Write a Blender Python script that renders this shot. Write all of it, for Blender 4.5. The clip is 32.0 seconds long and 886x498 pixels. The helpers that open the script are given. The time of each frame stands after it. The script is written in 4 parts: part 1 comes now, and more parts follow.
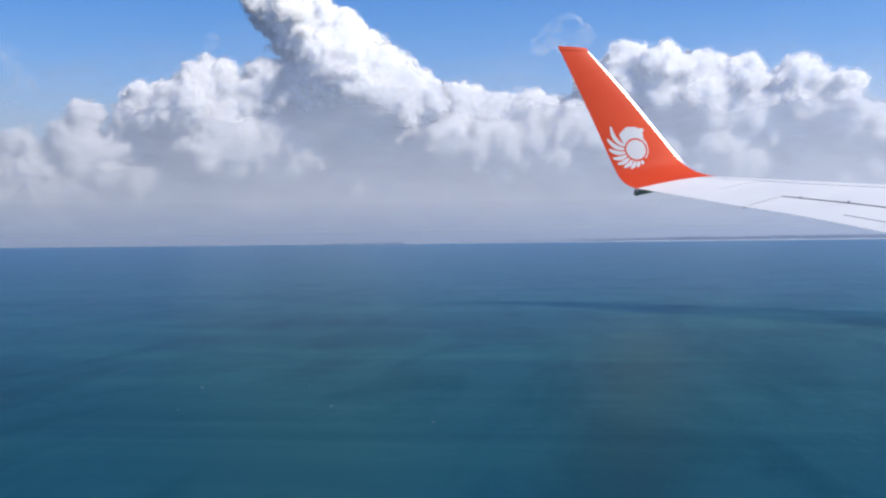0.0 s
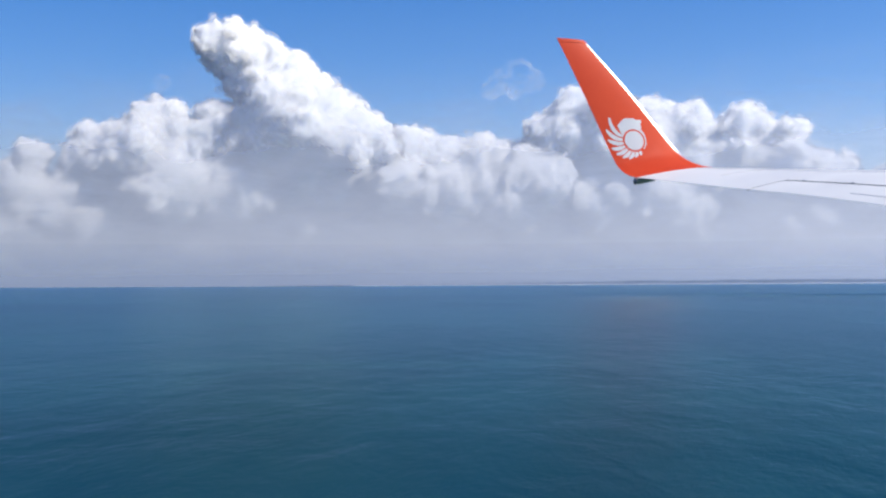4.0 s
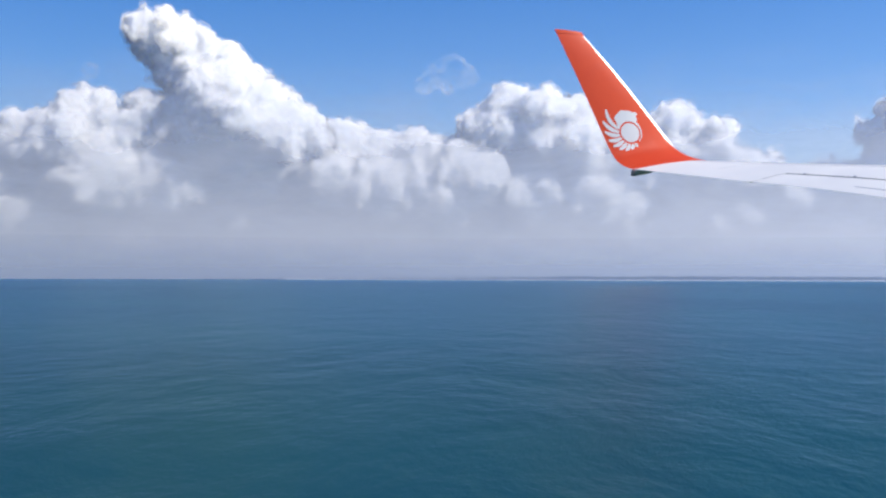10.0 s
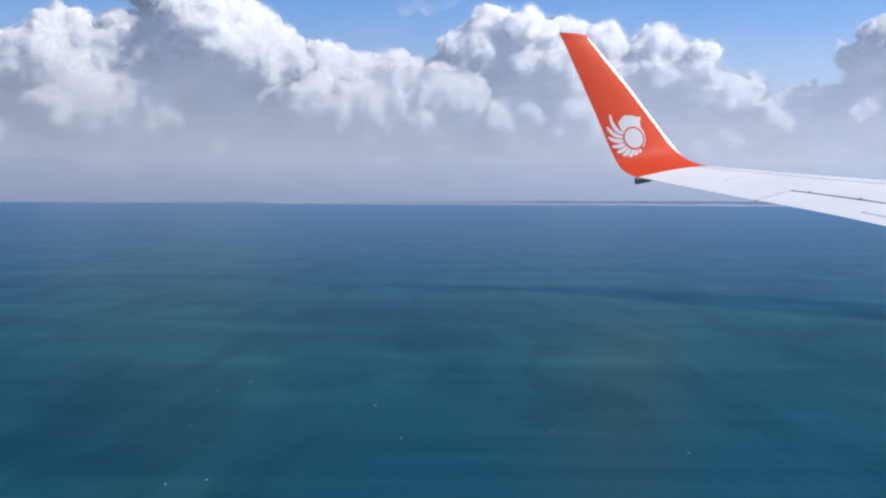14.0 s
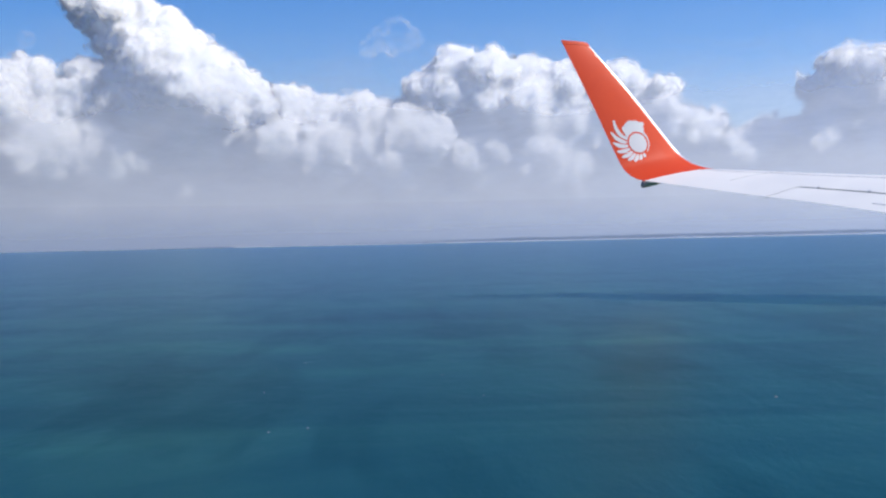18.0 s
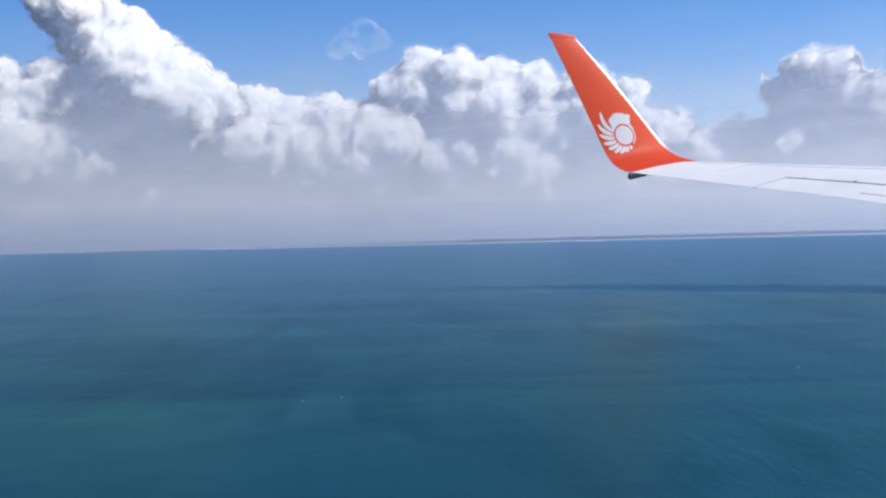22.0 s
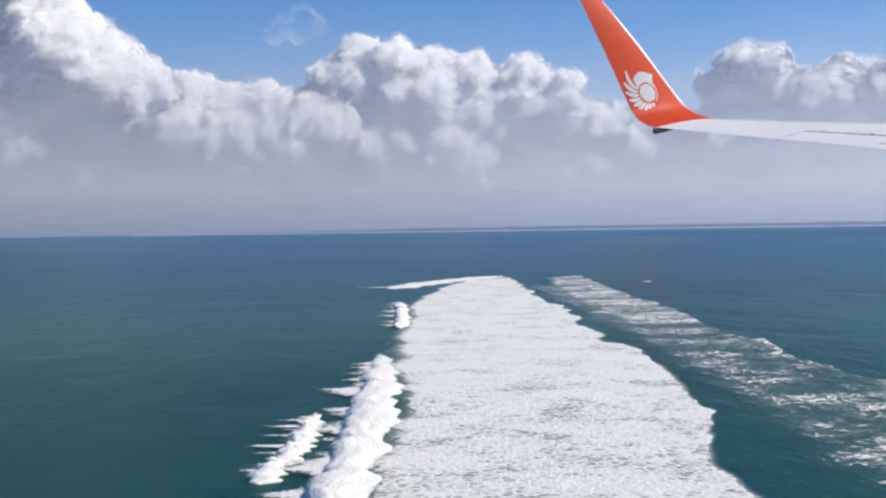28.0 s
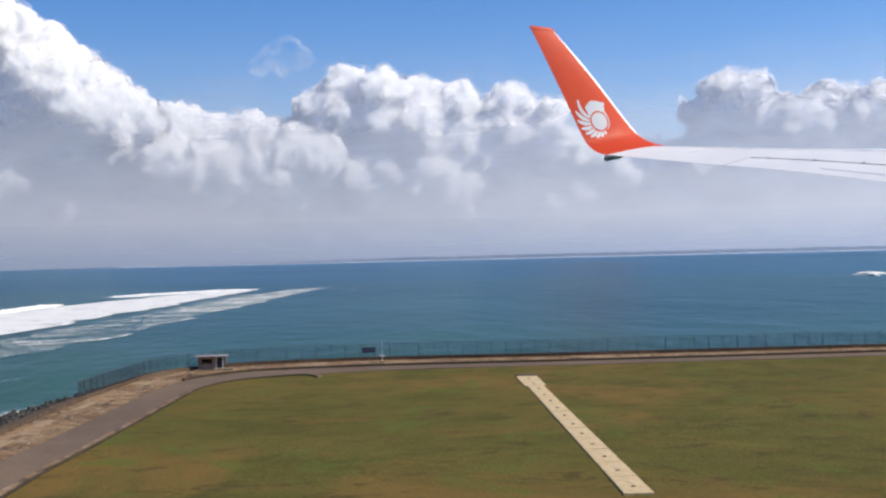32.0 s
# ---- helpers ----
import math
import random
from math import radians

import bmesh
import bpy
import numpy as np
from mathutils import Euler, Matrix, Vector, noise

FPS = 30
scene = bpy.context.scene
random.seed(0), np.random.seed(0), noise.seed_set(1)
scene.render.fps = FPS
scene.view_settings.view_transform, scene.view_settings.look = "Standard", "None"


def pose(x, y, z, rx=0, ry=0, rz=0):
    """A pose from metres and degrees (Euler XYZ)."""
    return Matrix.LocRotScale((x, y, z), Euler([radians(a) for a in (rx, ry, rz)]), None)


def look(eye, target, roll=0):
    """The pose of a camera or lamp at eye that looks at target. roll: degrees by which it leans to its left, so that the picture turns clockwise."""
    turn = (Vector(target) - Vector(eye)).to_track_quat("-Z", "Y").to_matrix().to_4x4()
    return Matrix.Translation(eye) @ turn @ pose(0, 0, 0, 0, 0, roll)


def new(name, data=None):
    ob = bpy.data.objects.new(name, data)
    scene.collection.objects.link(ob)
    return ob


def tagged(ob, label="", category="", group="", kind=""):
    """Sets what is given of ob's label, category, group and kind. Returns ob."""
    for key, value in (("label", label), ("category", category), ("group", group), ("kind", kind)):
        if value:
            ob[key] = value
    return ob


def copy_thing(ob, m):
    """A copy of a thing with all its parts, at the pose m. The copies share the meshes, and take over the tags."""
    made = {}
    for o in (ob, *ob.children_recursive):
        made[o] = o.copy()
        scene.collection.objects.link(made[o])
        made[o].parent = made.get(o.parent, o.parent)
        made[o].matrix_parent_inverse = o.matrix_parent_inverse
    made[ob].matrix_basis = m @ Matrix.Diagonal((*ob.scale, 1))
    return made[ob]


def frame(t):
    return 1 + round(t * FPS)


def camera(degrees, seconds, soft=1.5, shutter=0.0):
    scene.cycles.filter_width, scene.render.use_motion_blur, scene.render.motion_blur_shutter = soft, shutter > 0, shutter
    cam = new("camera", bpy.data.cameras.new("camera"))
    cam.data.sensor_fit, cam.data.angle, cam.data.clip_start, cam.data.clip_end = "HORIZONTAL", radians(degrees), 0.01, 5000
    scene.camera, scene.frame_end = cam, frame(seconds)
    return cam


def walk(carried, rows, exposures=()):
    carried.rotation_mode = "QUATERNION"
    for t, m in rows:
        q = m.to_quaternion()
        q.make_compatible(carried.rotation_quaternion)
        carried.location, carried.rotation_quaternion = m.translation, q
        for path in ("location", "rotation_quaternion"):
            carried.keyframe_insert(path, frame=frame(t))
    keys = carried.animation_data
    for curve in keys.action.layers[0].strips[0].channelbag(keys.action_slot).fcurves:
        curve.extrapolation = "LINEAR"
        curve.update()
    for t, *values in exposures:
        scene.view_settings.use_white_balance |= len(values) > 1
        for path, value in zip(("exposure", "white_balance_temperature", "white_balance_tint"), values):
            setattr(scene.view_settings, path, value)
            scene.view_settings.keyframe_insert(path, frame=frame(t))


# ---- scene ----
cam = camera(43.2, 32.0, soft=2.3)

# seconds, x, y, z, heading to the right, tilt up, lean
PATH = [
    (0, 2.348, 0.0000, 1.072, -7.04, -0.31, 0.59),
    (0.5, 2.310, 0.0000, 0.705, -6.95, 0.69, 0.59),
    (1, 2.248, 0.0000, 0.471, -6.87, 1.38, 0.59),
    (1.5, 2.139, 0.0000, 0.369, -6.51, 1.65, 0.49),
    (2, 1.996, 0.0000, 0.309, -5.96, 1.88, 0.40),
    (2.5, 1.843, 0.0000, 0.206, -5.46, 1.96, 0.27),
    (3, 1.712, 0.0000, 0.062, -5.13, 2.01, 0.17),
    (3.5, 1.603, 0.0000, 0.062, -4.72, 2.02, 0.09),
    (5.5, 1.166, 0.0000, 0.623, -3.68, 0.90, 1.06),
    (6, 1.090, 0.0000, 0.590, -3.41, 0.85, 1.06),
    (6.5, 1.054, 0.0000, 0.325, -3.30, 1.33, 0.88),
    (7, 0.995, 0.0000, 0.156, -3.05, 1.61, 0.63),
    (7.5, 0.932, 0.0000, 0.098, -2.87, 1.71, 0.26),
    (8, 0.833, 0.0000, 0.062, -2.56, 1.99, 0.21),
    (8.5, 0.705, 0.0000, 0.062, -2.08, 1.98, 0.29),
    (9, 0.580, 0.0000, 0.062, -1.59, 1.84, -0.12),
    (9.5, 0.454, 0.0000, 0.062, -1.17, 1.65, -0.24),
    (10, 0.370, 0.0000, 0.062, -0.96, 1.59, -0.18),
    (10.5, 0.292, 0.0000, 0.257, -0.78, 1.18, -0.18),
    (11, 0.209, 0.0000, 0.539, -0.62, 0.41, -0.11),
    (11.5, 0.155, 0.0000, 0.658, -0.53, 0.06, -0.11),
    (12, 0.129, 0.0000, 0.662, -0.37, -0.19, -0.40),
    (12.5, 0.062, 0.0000, 0.868, -0.14, -0.84, -0.40),
    (13, -0.000, 0.0000, 1.194, 0.05, -1.87, -0.40),
    (13.5, -0.025, 0.0000, 1.494, 0.06, -2.55, -0.33),
    (14, -0.024, 0.0000, 1.486, 0.04, -2.33, -0.33),
    (14.5, -0.071, 0.0000, 1.097, 0.06, -1.19, -0.21),
    (16.5, -0.421, 0.0000, 0.539, 1.03, 0.68, 0.73),
    (17, -0.525, 0.0000, 0.385, 1.30, 1.01, 0.96),
    (17.5, -0.614, 0.0000, 0.498, 1.47, 0.72, 1.05),
    (18, -0.711, 0.0000, 0.967, 1.64, -0.32, 1.24),
    (18.5, -0.785, 0.0000, 1.299, 1.94, -1.24, 1.42),
    (19, -0.884, 0.0000, 1.427, 2.57, -2.01, 1.42),
    (19.5, -0.930, 0.0000, 1.476, 3.09, -2.27, 1.32),
    (20, -0.979, 0.0000, 1.175, 3.43, -1.67, 1.23),
    (20.5, -0.985, 0.0000, 1.021, 3.30, -0.99, 1.33),
    (21, -0.966, 0.0000, 1.013, 3.07, -0.76, 1.23),
    (21.5, -0.998, 0.0000, 1.089, 3.15, -0.81, 1.24),
    (22, -1.060, 0.0000, 0.800, 3.28, -0.26, 1.34),
    (22.5, -1.280, 0.1000, 0.408, 3.44, 0.80, 1.25),
    (23, -1.430, 0.3000, 0.090, 3.32, 1.53, 1.30),
    (23.5, -1.500, 0.1300, 0.083, 3.49, 1.83, 1.24),
    (24, -1.560, -0.1700, 0.086, 4.18, 1.73, 1.06),
    (24.5, -1.630, -0.5400, 0.093, 4.64, 1.66, 0.78),
    (25, -1.680, -0.8800, 0.098, 4.93, 1.66, 0.58),
    (25.5, -1.740, -1.0500, 0.120, 5.24, 1.39, 0.43),
    (26, -1.800, -1.1000, 0.145, 5.62, 0.73, 0.60),
    (26.5, -1.940, -1.0200, 0.180, 6.11, -0.14, 0.72),
    (27, -2.250, -0.6800, 0.170, 6.27, -0.40, 0.76),
    (27.5, -2.640, -0.5600, 0.120, 6.42, -0.68, 0.78),
    (28, -2.920, -0.8400, 0.103, 6.57, -0.88, 0.80),
    (28.5, -3.000, -1.1920, 0.087, 6.70, -1.02, 0.82),
    (29, -2.913, -1.1940, 0.084, 6.64, -1.79, 0.50),
    (29.5, -2.825, -1.1960, 0.080, 6.57, -1.38, 0.48),
    (30, -2.738, -1.1980, 0.076, 6.58, -0.07, 0.45),
    (30.5, -2.650, -1.2000, 0.073, 6.51, 0.79, 0.77),
    (31, -2.563, -1.2020, 0.069, 6.47, 1.08, 1.04),
    (31.5, -2.475, -1.2040, 0.066, 6.81, 0.80, 1.21),
    (32, -2.388, -1.2060, 0.062, 7.23, 0.59, 1.34),
]
walk(cam, [(t, pose(x, y, z, 90 + up, lean, -turn)) for t, x, y, z, turn, up, lean in PATH],
     [(0, 0, 6500, 10), (26, 0, 6500, 10), (28.5, -0.2, 6850, 10), (30, -0.18, 6720, 10), (31, -0.14, 6680, 10), (32, 0, 6900, 10)])

# ---- sky and sun ----
SUN = Vector((0.72, -0.12, 0.68)).normalized()
world = bpy.data.worlds.new("sky")
scene.world = world
world.use_nodes = True
wn = world.node_tree
sky = wn.nodes.new("ShaderNodeTexSky")
sky.sky_type, sky.sun_disc = "NISHITA", False
sky.sun_elevation = math.asin(SUN.z)
sky.sun_rotation = math.atan2(SUN.x, SUN.y)
sky.altitude, sky.air_density, sky.dust_density, sky.ozone_density = 100, 1.0, 0.2, 3.0
rich = wn.nodes.new("ShaderNodeHueSaturation")
rich.inputs["Hue"].default_value, rich.inputs["Saturation"].default_value = 0.514, 1.45
wn.links.new(sky.outputs[0], rich.inputs["Color"])
wn.links.new(rich.outputs[0], wn.nodes["Background"].inputs[0])
wn.nodes["Background"].inputs[1].default_value = 0.140
sun_data = bpy.data.lights.new("sun", "SUN")
sun_data.energy, sun_data.angle, sun_data.color = 4.05, radians(0.55), (1.0, 0.935, 0.82)
sun = new("sun", sun_data)
sun.matrix_world = look((0, 0, 60), Vector((0, 0, 60)) - SUN)
scene.view_settings.exposure = 0.0


# ---- materials ----
class Mat:
    """A node material, built step by step."""

    def __init__(self, name):
        self.m = bpy.data.materials.new(name)
        self.m.use_nodes = True
        self.t = self.m.node_tree
        self.t.nodes.clear()
        self.out = self.t.nodes.new("ShaderNodeOutputMaterial")

    def node(self, kind, **kw):
        n = self.t.nodes.new("ShaderNode" + kind)
        for k, v in kw.items():
            if k == "Normal":
                c = self.t.nodes.new("ShaderNodeCombineXYZ")
                for j in range(3):
                    c.inputs[j].default_value = v[j]
                self.t.links.new(c.outputs[0], n.inputs[k])
            else:
                n.inputs[k.replace("_", " ")].default_value = v
        return n

    def link(self, a, b):
        self.t.links.new(a, b)
        return self

    def where(self):
        return self.t.nodes.new("ShaderNodeNewGeometry").outputs["Position"]

    def local(self):
        return self.t.nodes.new("ShaderNodeTexCoord").outputs["Object"]

    def scaled(self, src, s):
        n = self.t.nodes.new("ShaderNodeMapping")
        n.inputs["Scale"].default_value = s
        self.link(src, n.inputs[0])
        return n.outputs[0]

    def noise(self, src, scale, detail=5.0, rough=0.55, warp=0.0):
        n = self.node("TexNoise", Scale=scale, Detail=detail, Roughness=rough, Distortion=warp)
        if src:
            self.link(src, n.inputs["Vector"])
        return n.outputs["Fac"]

    def ramp(self, src, stops):
        n = self.t.nodes.new("ShaderNodeValToRGB")
        e = n.color_ramp.elements
        while len(e) < len(stops):
            e.new(0.5)
        for k, (p, c) in enumerate(stops):
            e[k].position = p
            e[k].color = (*c, 1) if len(c) == 3 else (c[0], c[0], c[0], 1)
        self.link(src, n.inputs[0])
        return n.outputs[0]

    def mix(self, fac, a, b):
        n = self.t.nodes.new("ShaderNodeMix")
        n.data_type = "RGBA"
        for sock, v in ((n.inputs[0], fac), (n.inputs[6], a), (n.inputs[7], b)):
            if isinstance(v, (int, float)):
                sock.default_value = v
            elif isinstance(v, tuple):
                sock.default_value = (*v, 1)
            else:
                self.link(v, sock)
        return n.outputs[2]

    def math(self, op, a, b=0.0, c=0.0):
        n = self.t.nodes.new("ShaderNodeMath")
        n.operation = op
        for k, v in enumerate((a, b, c)):
            if isinstance(v, (int, float)):
                n.inputs[k].default_value = v
            else:
                self.link(v, n.inputs[k])
        return n.outputs[0]

    def step(self, v, lo, hi, a=0.0, b=1.0):
        n = self.t.nodes.new("ShaderNodeMapRange")
        n.interpolation_type = "SMOOTHSTEP"
        for k, x in enumerate((v, lo, hi, a, b)):
            if isinstance(x, (int, float)):
                n.inputs[k].default_value = x
            else:
                self.link(x, n.inputs[k])
        return n.outputs[0]

    def axes(self, src):
        n = self.t.nodes.new("ShaderNodeSeparateXYZ")
        self.link(src, n.inputs[0])
        return n.outputs

    def bump(self, height, strength, distance):
        n = self.node("Bump", Strength=strength, Distance=distance)
        self.link(height, n.inputs["Height"])
        return n.outputs[0]

    def surface(self, colour, rough=0.6, metal=0.0, normal=None, **kw):
        n = self.t.nodes.new("ShaderNodeBsdfPrincipled")
        for key, v in (("Base Color", colour), ("Roughness", rough), ("Metallic", metal), *kw.items()):
            sock = n.inputs[key.replace("_", " ")]
            if isinstance(v, tuple):
                sock.default_value = (*v, 1)
            elif isinstance(v, (int, float)):
                sock.default_value = v
            else:
                self.link(v, sock)
        if normal:
            self.link(normal, n.inputs["Normal"])
        self.link(n.outputs[0], self.out.inputs[0])
        return n

    def fade(self, shader, alpha):
        """shader where alpha is 1, clear where it is 0."""
        clear = self.t.nodes.new("ShaderNodeBsdfTransparent")
        n = self.t.nodes.new("ShaderNodeMixShader")
        self.link(alpha, n.inputs[0]).link(clear.outputs[0], n.inputs[1]).link(shader.outputs[0], n.inputs[2])
        self.link(n.outputs[0], self.out.inputs[0])


G = 1 / 400      # the coast and the airfield are a model at 1 : 400 on the same sea
GX, GY = -2.65, -1.2


def grain(name, dark, light, scale, rough=0.8, relief=0.3, metal=0.0, stain=None):
    """A plain material with grain at two scales. scale: grains a metre."""
    m = Mat(name)
    p = m.local()
    fine, broad = m.noise(p, scale, 6), m.noise(p, scale * 0.09, 4, 0.6, 0.4)
    f = m.math("ADD", m.math("MULTIPLY", fine, 0.45), m.math("MULTIPLY", broad, 0.55))
    c = m.ramp(f, [(0.32, dark), (0.68, light)])
    if stain:
        c = m.mix(m.step(m.noise(p, scale * 0.03, 5, 0.65, 0.6), 0.46, 0.72), c, stain)
    m.surface(c, rough, metal, m.bump(fine, relief, 0.25 / scale), Specular_IOR_Level=0.5 if rough < 0.7 else 0.15)
    return m.m


def water_material():
    m = Mat("sea_water")
    p = m.where()
    x, y, z = m.axes(p)
    streak = m.noise(m.scaled(p, (0.2, 0.5, 1)), 0.8, 5, 0.6, 1.2)
    patch = m.noise(m.scaled(p, (0.4, 1.0, 1)), 0.35, 3, 0.5, 0.5)
    deep = m.ramp(m.math("ADD", m.math("MULTIPLY", streak, 0.6), m.math("MULTIPLY", patch, 0.4)),
                  [(0.34, (0.014, 0.061, 0.086)), (0.5, (0.018, 0.077, 0.101)), (0.66, (0.026, 0.101, 0.117))])
    # paler, greener water over the reef flat
    away = m.node("VectorMath")
    away.operation = "DISTANCE"
    away.inputs[1].default_value = (-2.3, 0.1, 0.0)
    m.link(p, away.inputs[0])
    reef = m.t.nodes.new("ShaderNodeVectorMath")
    reef.operation = "MULTIPLY"
    reef.inputs[1].default_value = (1.70, 1.16, 0.86)
    m.link(deep, reef.inputs[0])
    near = m.step(m.math("ADD", away.outputs["Value"], m.math("MULTIPLY", m.math("SUBTRACT", patch, 0.5), 1.4)), 1.4, 3.0, 1.0, 0.0)
    deep = m.mix(near, deep, reef.outputs[0])
    # shoals off the sea wall
    wob = m.math("MULTIPLY", m.math("SUBTRACT", m.noise(m.scaled(p, (1, 1.6, 1)), 8.0, 4, 0.6, 0.6), 0.5), 0.32)
    sx = m.step(m.math("ADD", x, wob), GX - 0.11, GX + 0.10)
    sy = m.math("MULTIPLY", m.step(m.math("ADD", y, wob), GY + 0.28, GY + 0.59, 1.0, 0.0), m.step(m.math("ADD", y, wob), GY - 0.44, GY - 0.12))
    far = m.step(m.math("ADD", x, wob), GX + 0.25, GX + 0.47, 1.0, 0.0)
    shoal = m.math("MULTIPLY", m.math("MULTIPLY", sx, sy), far)
    c = m.mix(m.math("MULTIPLY", shoal, 0.9), deep, m.ramp(m.noise(p, 22.0, 4, 0.6, 0.5), [(0.35, (0.045, 0.105, 0.095)), (0.7, (0.115, 0.235, 0.180))]))
    # broad dark bands: shade of swell and clouds painted into the water colour
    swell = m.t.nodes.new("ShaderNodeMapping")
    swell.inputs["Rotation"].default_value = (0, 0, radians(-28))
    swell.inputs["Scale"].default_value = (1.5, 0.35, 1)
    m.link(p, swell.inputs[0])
    swell_shade = m.step(m.noise(swell.outputs[0], 0.8, 4, 0.5, 0.5), 0.46, 0.62, 0.0, 0.42)
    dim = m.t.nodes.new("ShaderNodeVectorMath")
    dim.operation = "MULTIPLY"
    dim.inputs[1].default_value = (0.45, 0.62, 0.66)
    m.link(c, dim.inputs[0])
    c = m.mix(swell_shade, c, dim.outputs[0])
    turn = m.t.nodes.new("ShaderNodeMapping")
    turn.inputs["Rotation"].default_value = (0, 0, radians(24))
    turn.inputs["Scale"].default_value = (1.0, 0.42, 1)
    m.link(p, turn.inputs[0])
    h = m.math("ADD", m.noise(turn.outputs[0], 15.0, 8, 0.66, 0.3), m.math("MULTIPLY", m.noise(turn.outputs[0], 4.0, 5, 0.6, 0.5), 1.4))
    n = m.bump(h, 0.2, 0.02)
    flat = m.node("BsdfDiffuse")
    m.link(c, flat.inputs["Color"]).link(n, flat.inputs["Normal"])
    # ruffled water mirrors the upper sky, coloured by the light that comes back out of it
    tint = m.t.nodes.new("ShaderNodeVectorMath")
    tint.operation = "MULTIPLY"
    tint.inputs[1].default_value = (5.0, 3.80, 2.42)
    m.link(c, tint.inputs[0])
    wide = m.node("BsdfGlossy", Roughness=0.34)
    m.link(tint.outputs[0], wide.inputs["Color"]).link(n, wide.inputs["Normal"])
    body = m.node("MixShader", Fac=0.94)
    m.link(flat.outputs[0], body.inputs[1]).link(wide.outputs[0], body.inputs[2])
    gloss = m.node("BsdfGlossy", Color=(0.74, 0.85, 0.93, 1), Roughness=0.3)
    m.link(n, gloss.inputs["Normal"])
    fr = m.node("Fresnel", IOR=1.33)
    m.link(n, fr.inputs["Normal"])
    mx = m.t.nodes.new("ShaderNodeMixShader")
    m.link(m.math("MULTIPLY", m.math("POWER", fr.outputs[0], 3.0), 0.6), mx.inputs[0]).link(body.outputs[0], mx.inputs[1]).link(gloss.outputs[0], mx.inputs[2])
    m.link(mx.outputs[0], m.out.inputs[0])
    return m.m


def foam_material(name, low, high, cell, pale):
    """Lacy foam: the strength of the foam is the layer 'body' of the mesh; the gaps let the water show."""
    m = Mat(name)
    p = m.where()
    a = m.t.nodes.new("ShaderNodeAttribute")
    a.attribute_name = "body"
    q = m.scaled(p, (0.55, 0.65, 1))
    lace = m.noise(q, cell, 6, 0.68, 1.2)
    vor = m.node("TexVoronoi", Scale=cell * 1.5)
    vor.feature = "DISTANCE_TO_EDGE"
    m.link(q, vor.inputs["Vector"])
    net = m.step(vor.outputs["Distance"], 0.0, 0.25, 0.12, -0.06)
    broad = m.noise(q, cell * 0.14, 4, 0.6, 0.6)
    f = m.math("ADD", m.math("ADD", lace, net), m.math("MULTIPLY", m.math("SUBTRACT", broad, 0.5), 0.9))
    f = m.math("ADD", f, m.math("MULTIPLY", m.math("SUBTRACT", a.outputs["Fac"], 0.5), 1.15))
    alpha = m.math("MAXIMUM", m.step(f, low, high), m.step(a.outputs["Fac"], 0.35, 1.0, 0.0, pale))
    col = m.ramp(f, [(0.66, (0.62, 0.71, 0.64)), (0.90, (0.98, 0.95, 0.84))])
    s = m.surface(col, 0.75, 0.0, m.bump(f, 0.5, 0.0025))
    m.fade(s, alpha)
    return m.m


def cloud_material(name, cover=None):
    """Sunlit droplets: light scattered inside softens the shading. cover: the (low, high) of a torn veil."""
    m = Mat(name)
    m.m.cycles.use_bump_map_correction = False
    p = m.where()
    fine = m.noise(p, 0.022, 8, 0.62, 0.4)
    n = m.bump(fine, 0.42, 12.0)
    soft = m.t.nodes.new("ShaderNodeVectorMath")
    soft.operation = "MULTIPLY_ADD"
    m.link(n, soft.inputs[0])
    soft.inputs[1].default_value = (0.32,) * 3
    soft.inputs[2].default_value = SUN * 0.68
    unit = m.t.nodes.new("ShaderNodeVectorMath")
    unit.operation = "NORMALIZE"
    m.link(soft.outputs[0], unit.inputs[0])
    if not cover:
        pr = m.surface((0.77, 0.765, 0.755), 1.0, 0.0, unit.outputs[0], Specular_IOR_Level=0.0, Subsurface_Weight=0.85, Subsurface_Scale=220.0)
        pr.inputs["Subsurface Radius"].default_value = (1.0, 1.0, 1.0)
        return m.m
    d = m.node("BsdfDiffuse", Color=(0.93, 0.93, 0.93, 1), Normal=SUN)
    tr = m.node("BsdfTranslucent", Color=(0.90, 0.91, 0.93, 1))
    mx = m.node("MixShader", Fac=0.4)
    m.link(d.outputs[0], mx.inputs[1]).link(tr.outputs[0], mx.inputs[2])
    torn = m.noise(p, 0.012, 7, 0.68, 0.6)
    m.fade(mx, m.step(torn, *cover))
    return m.m


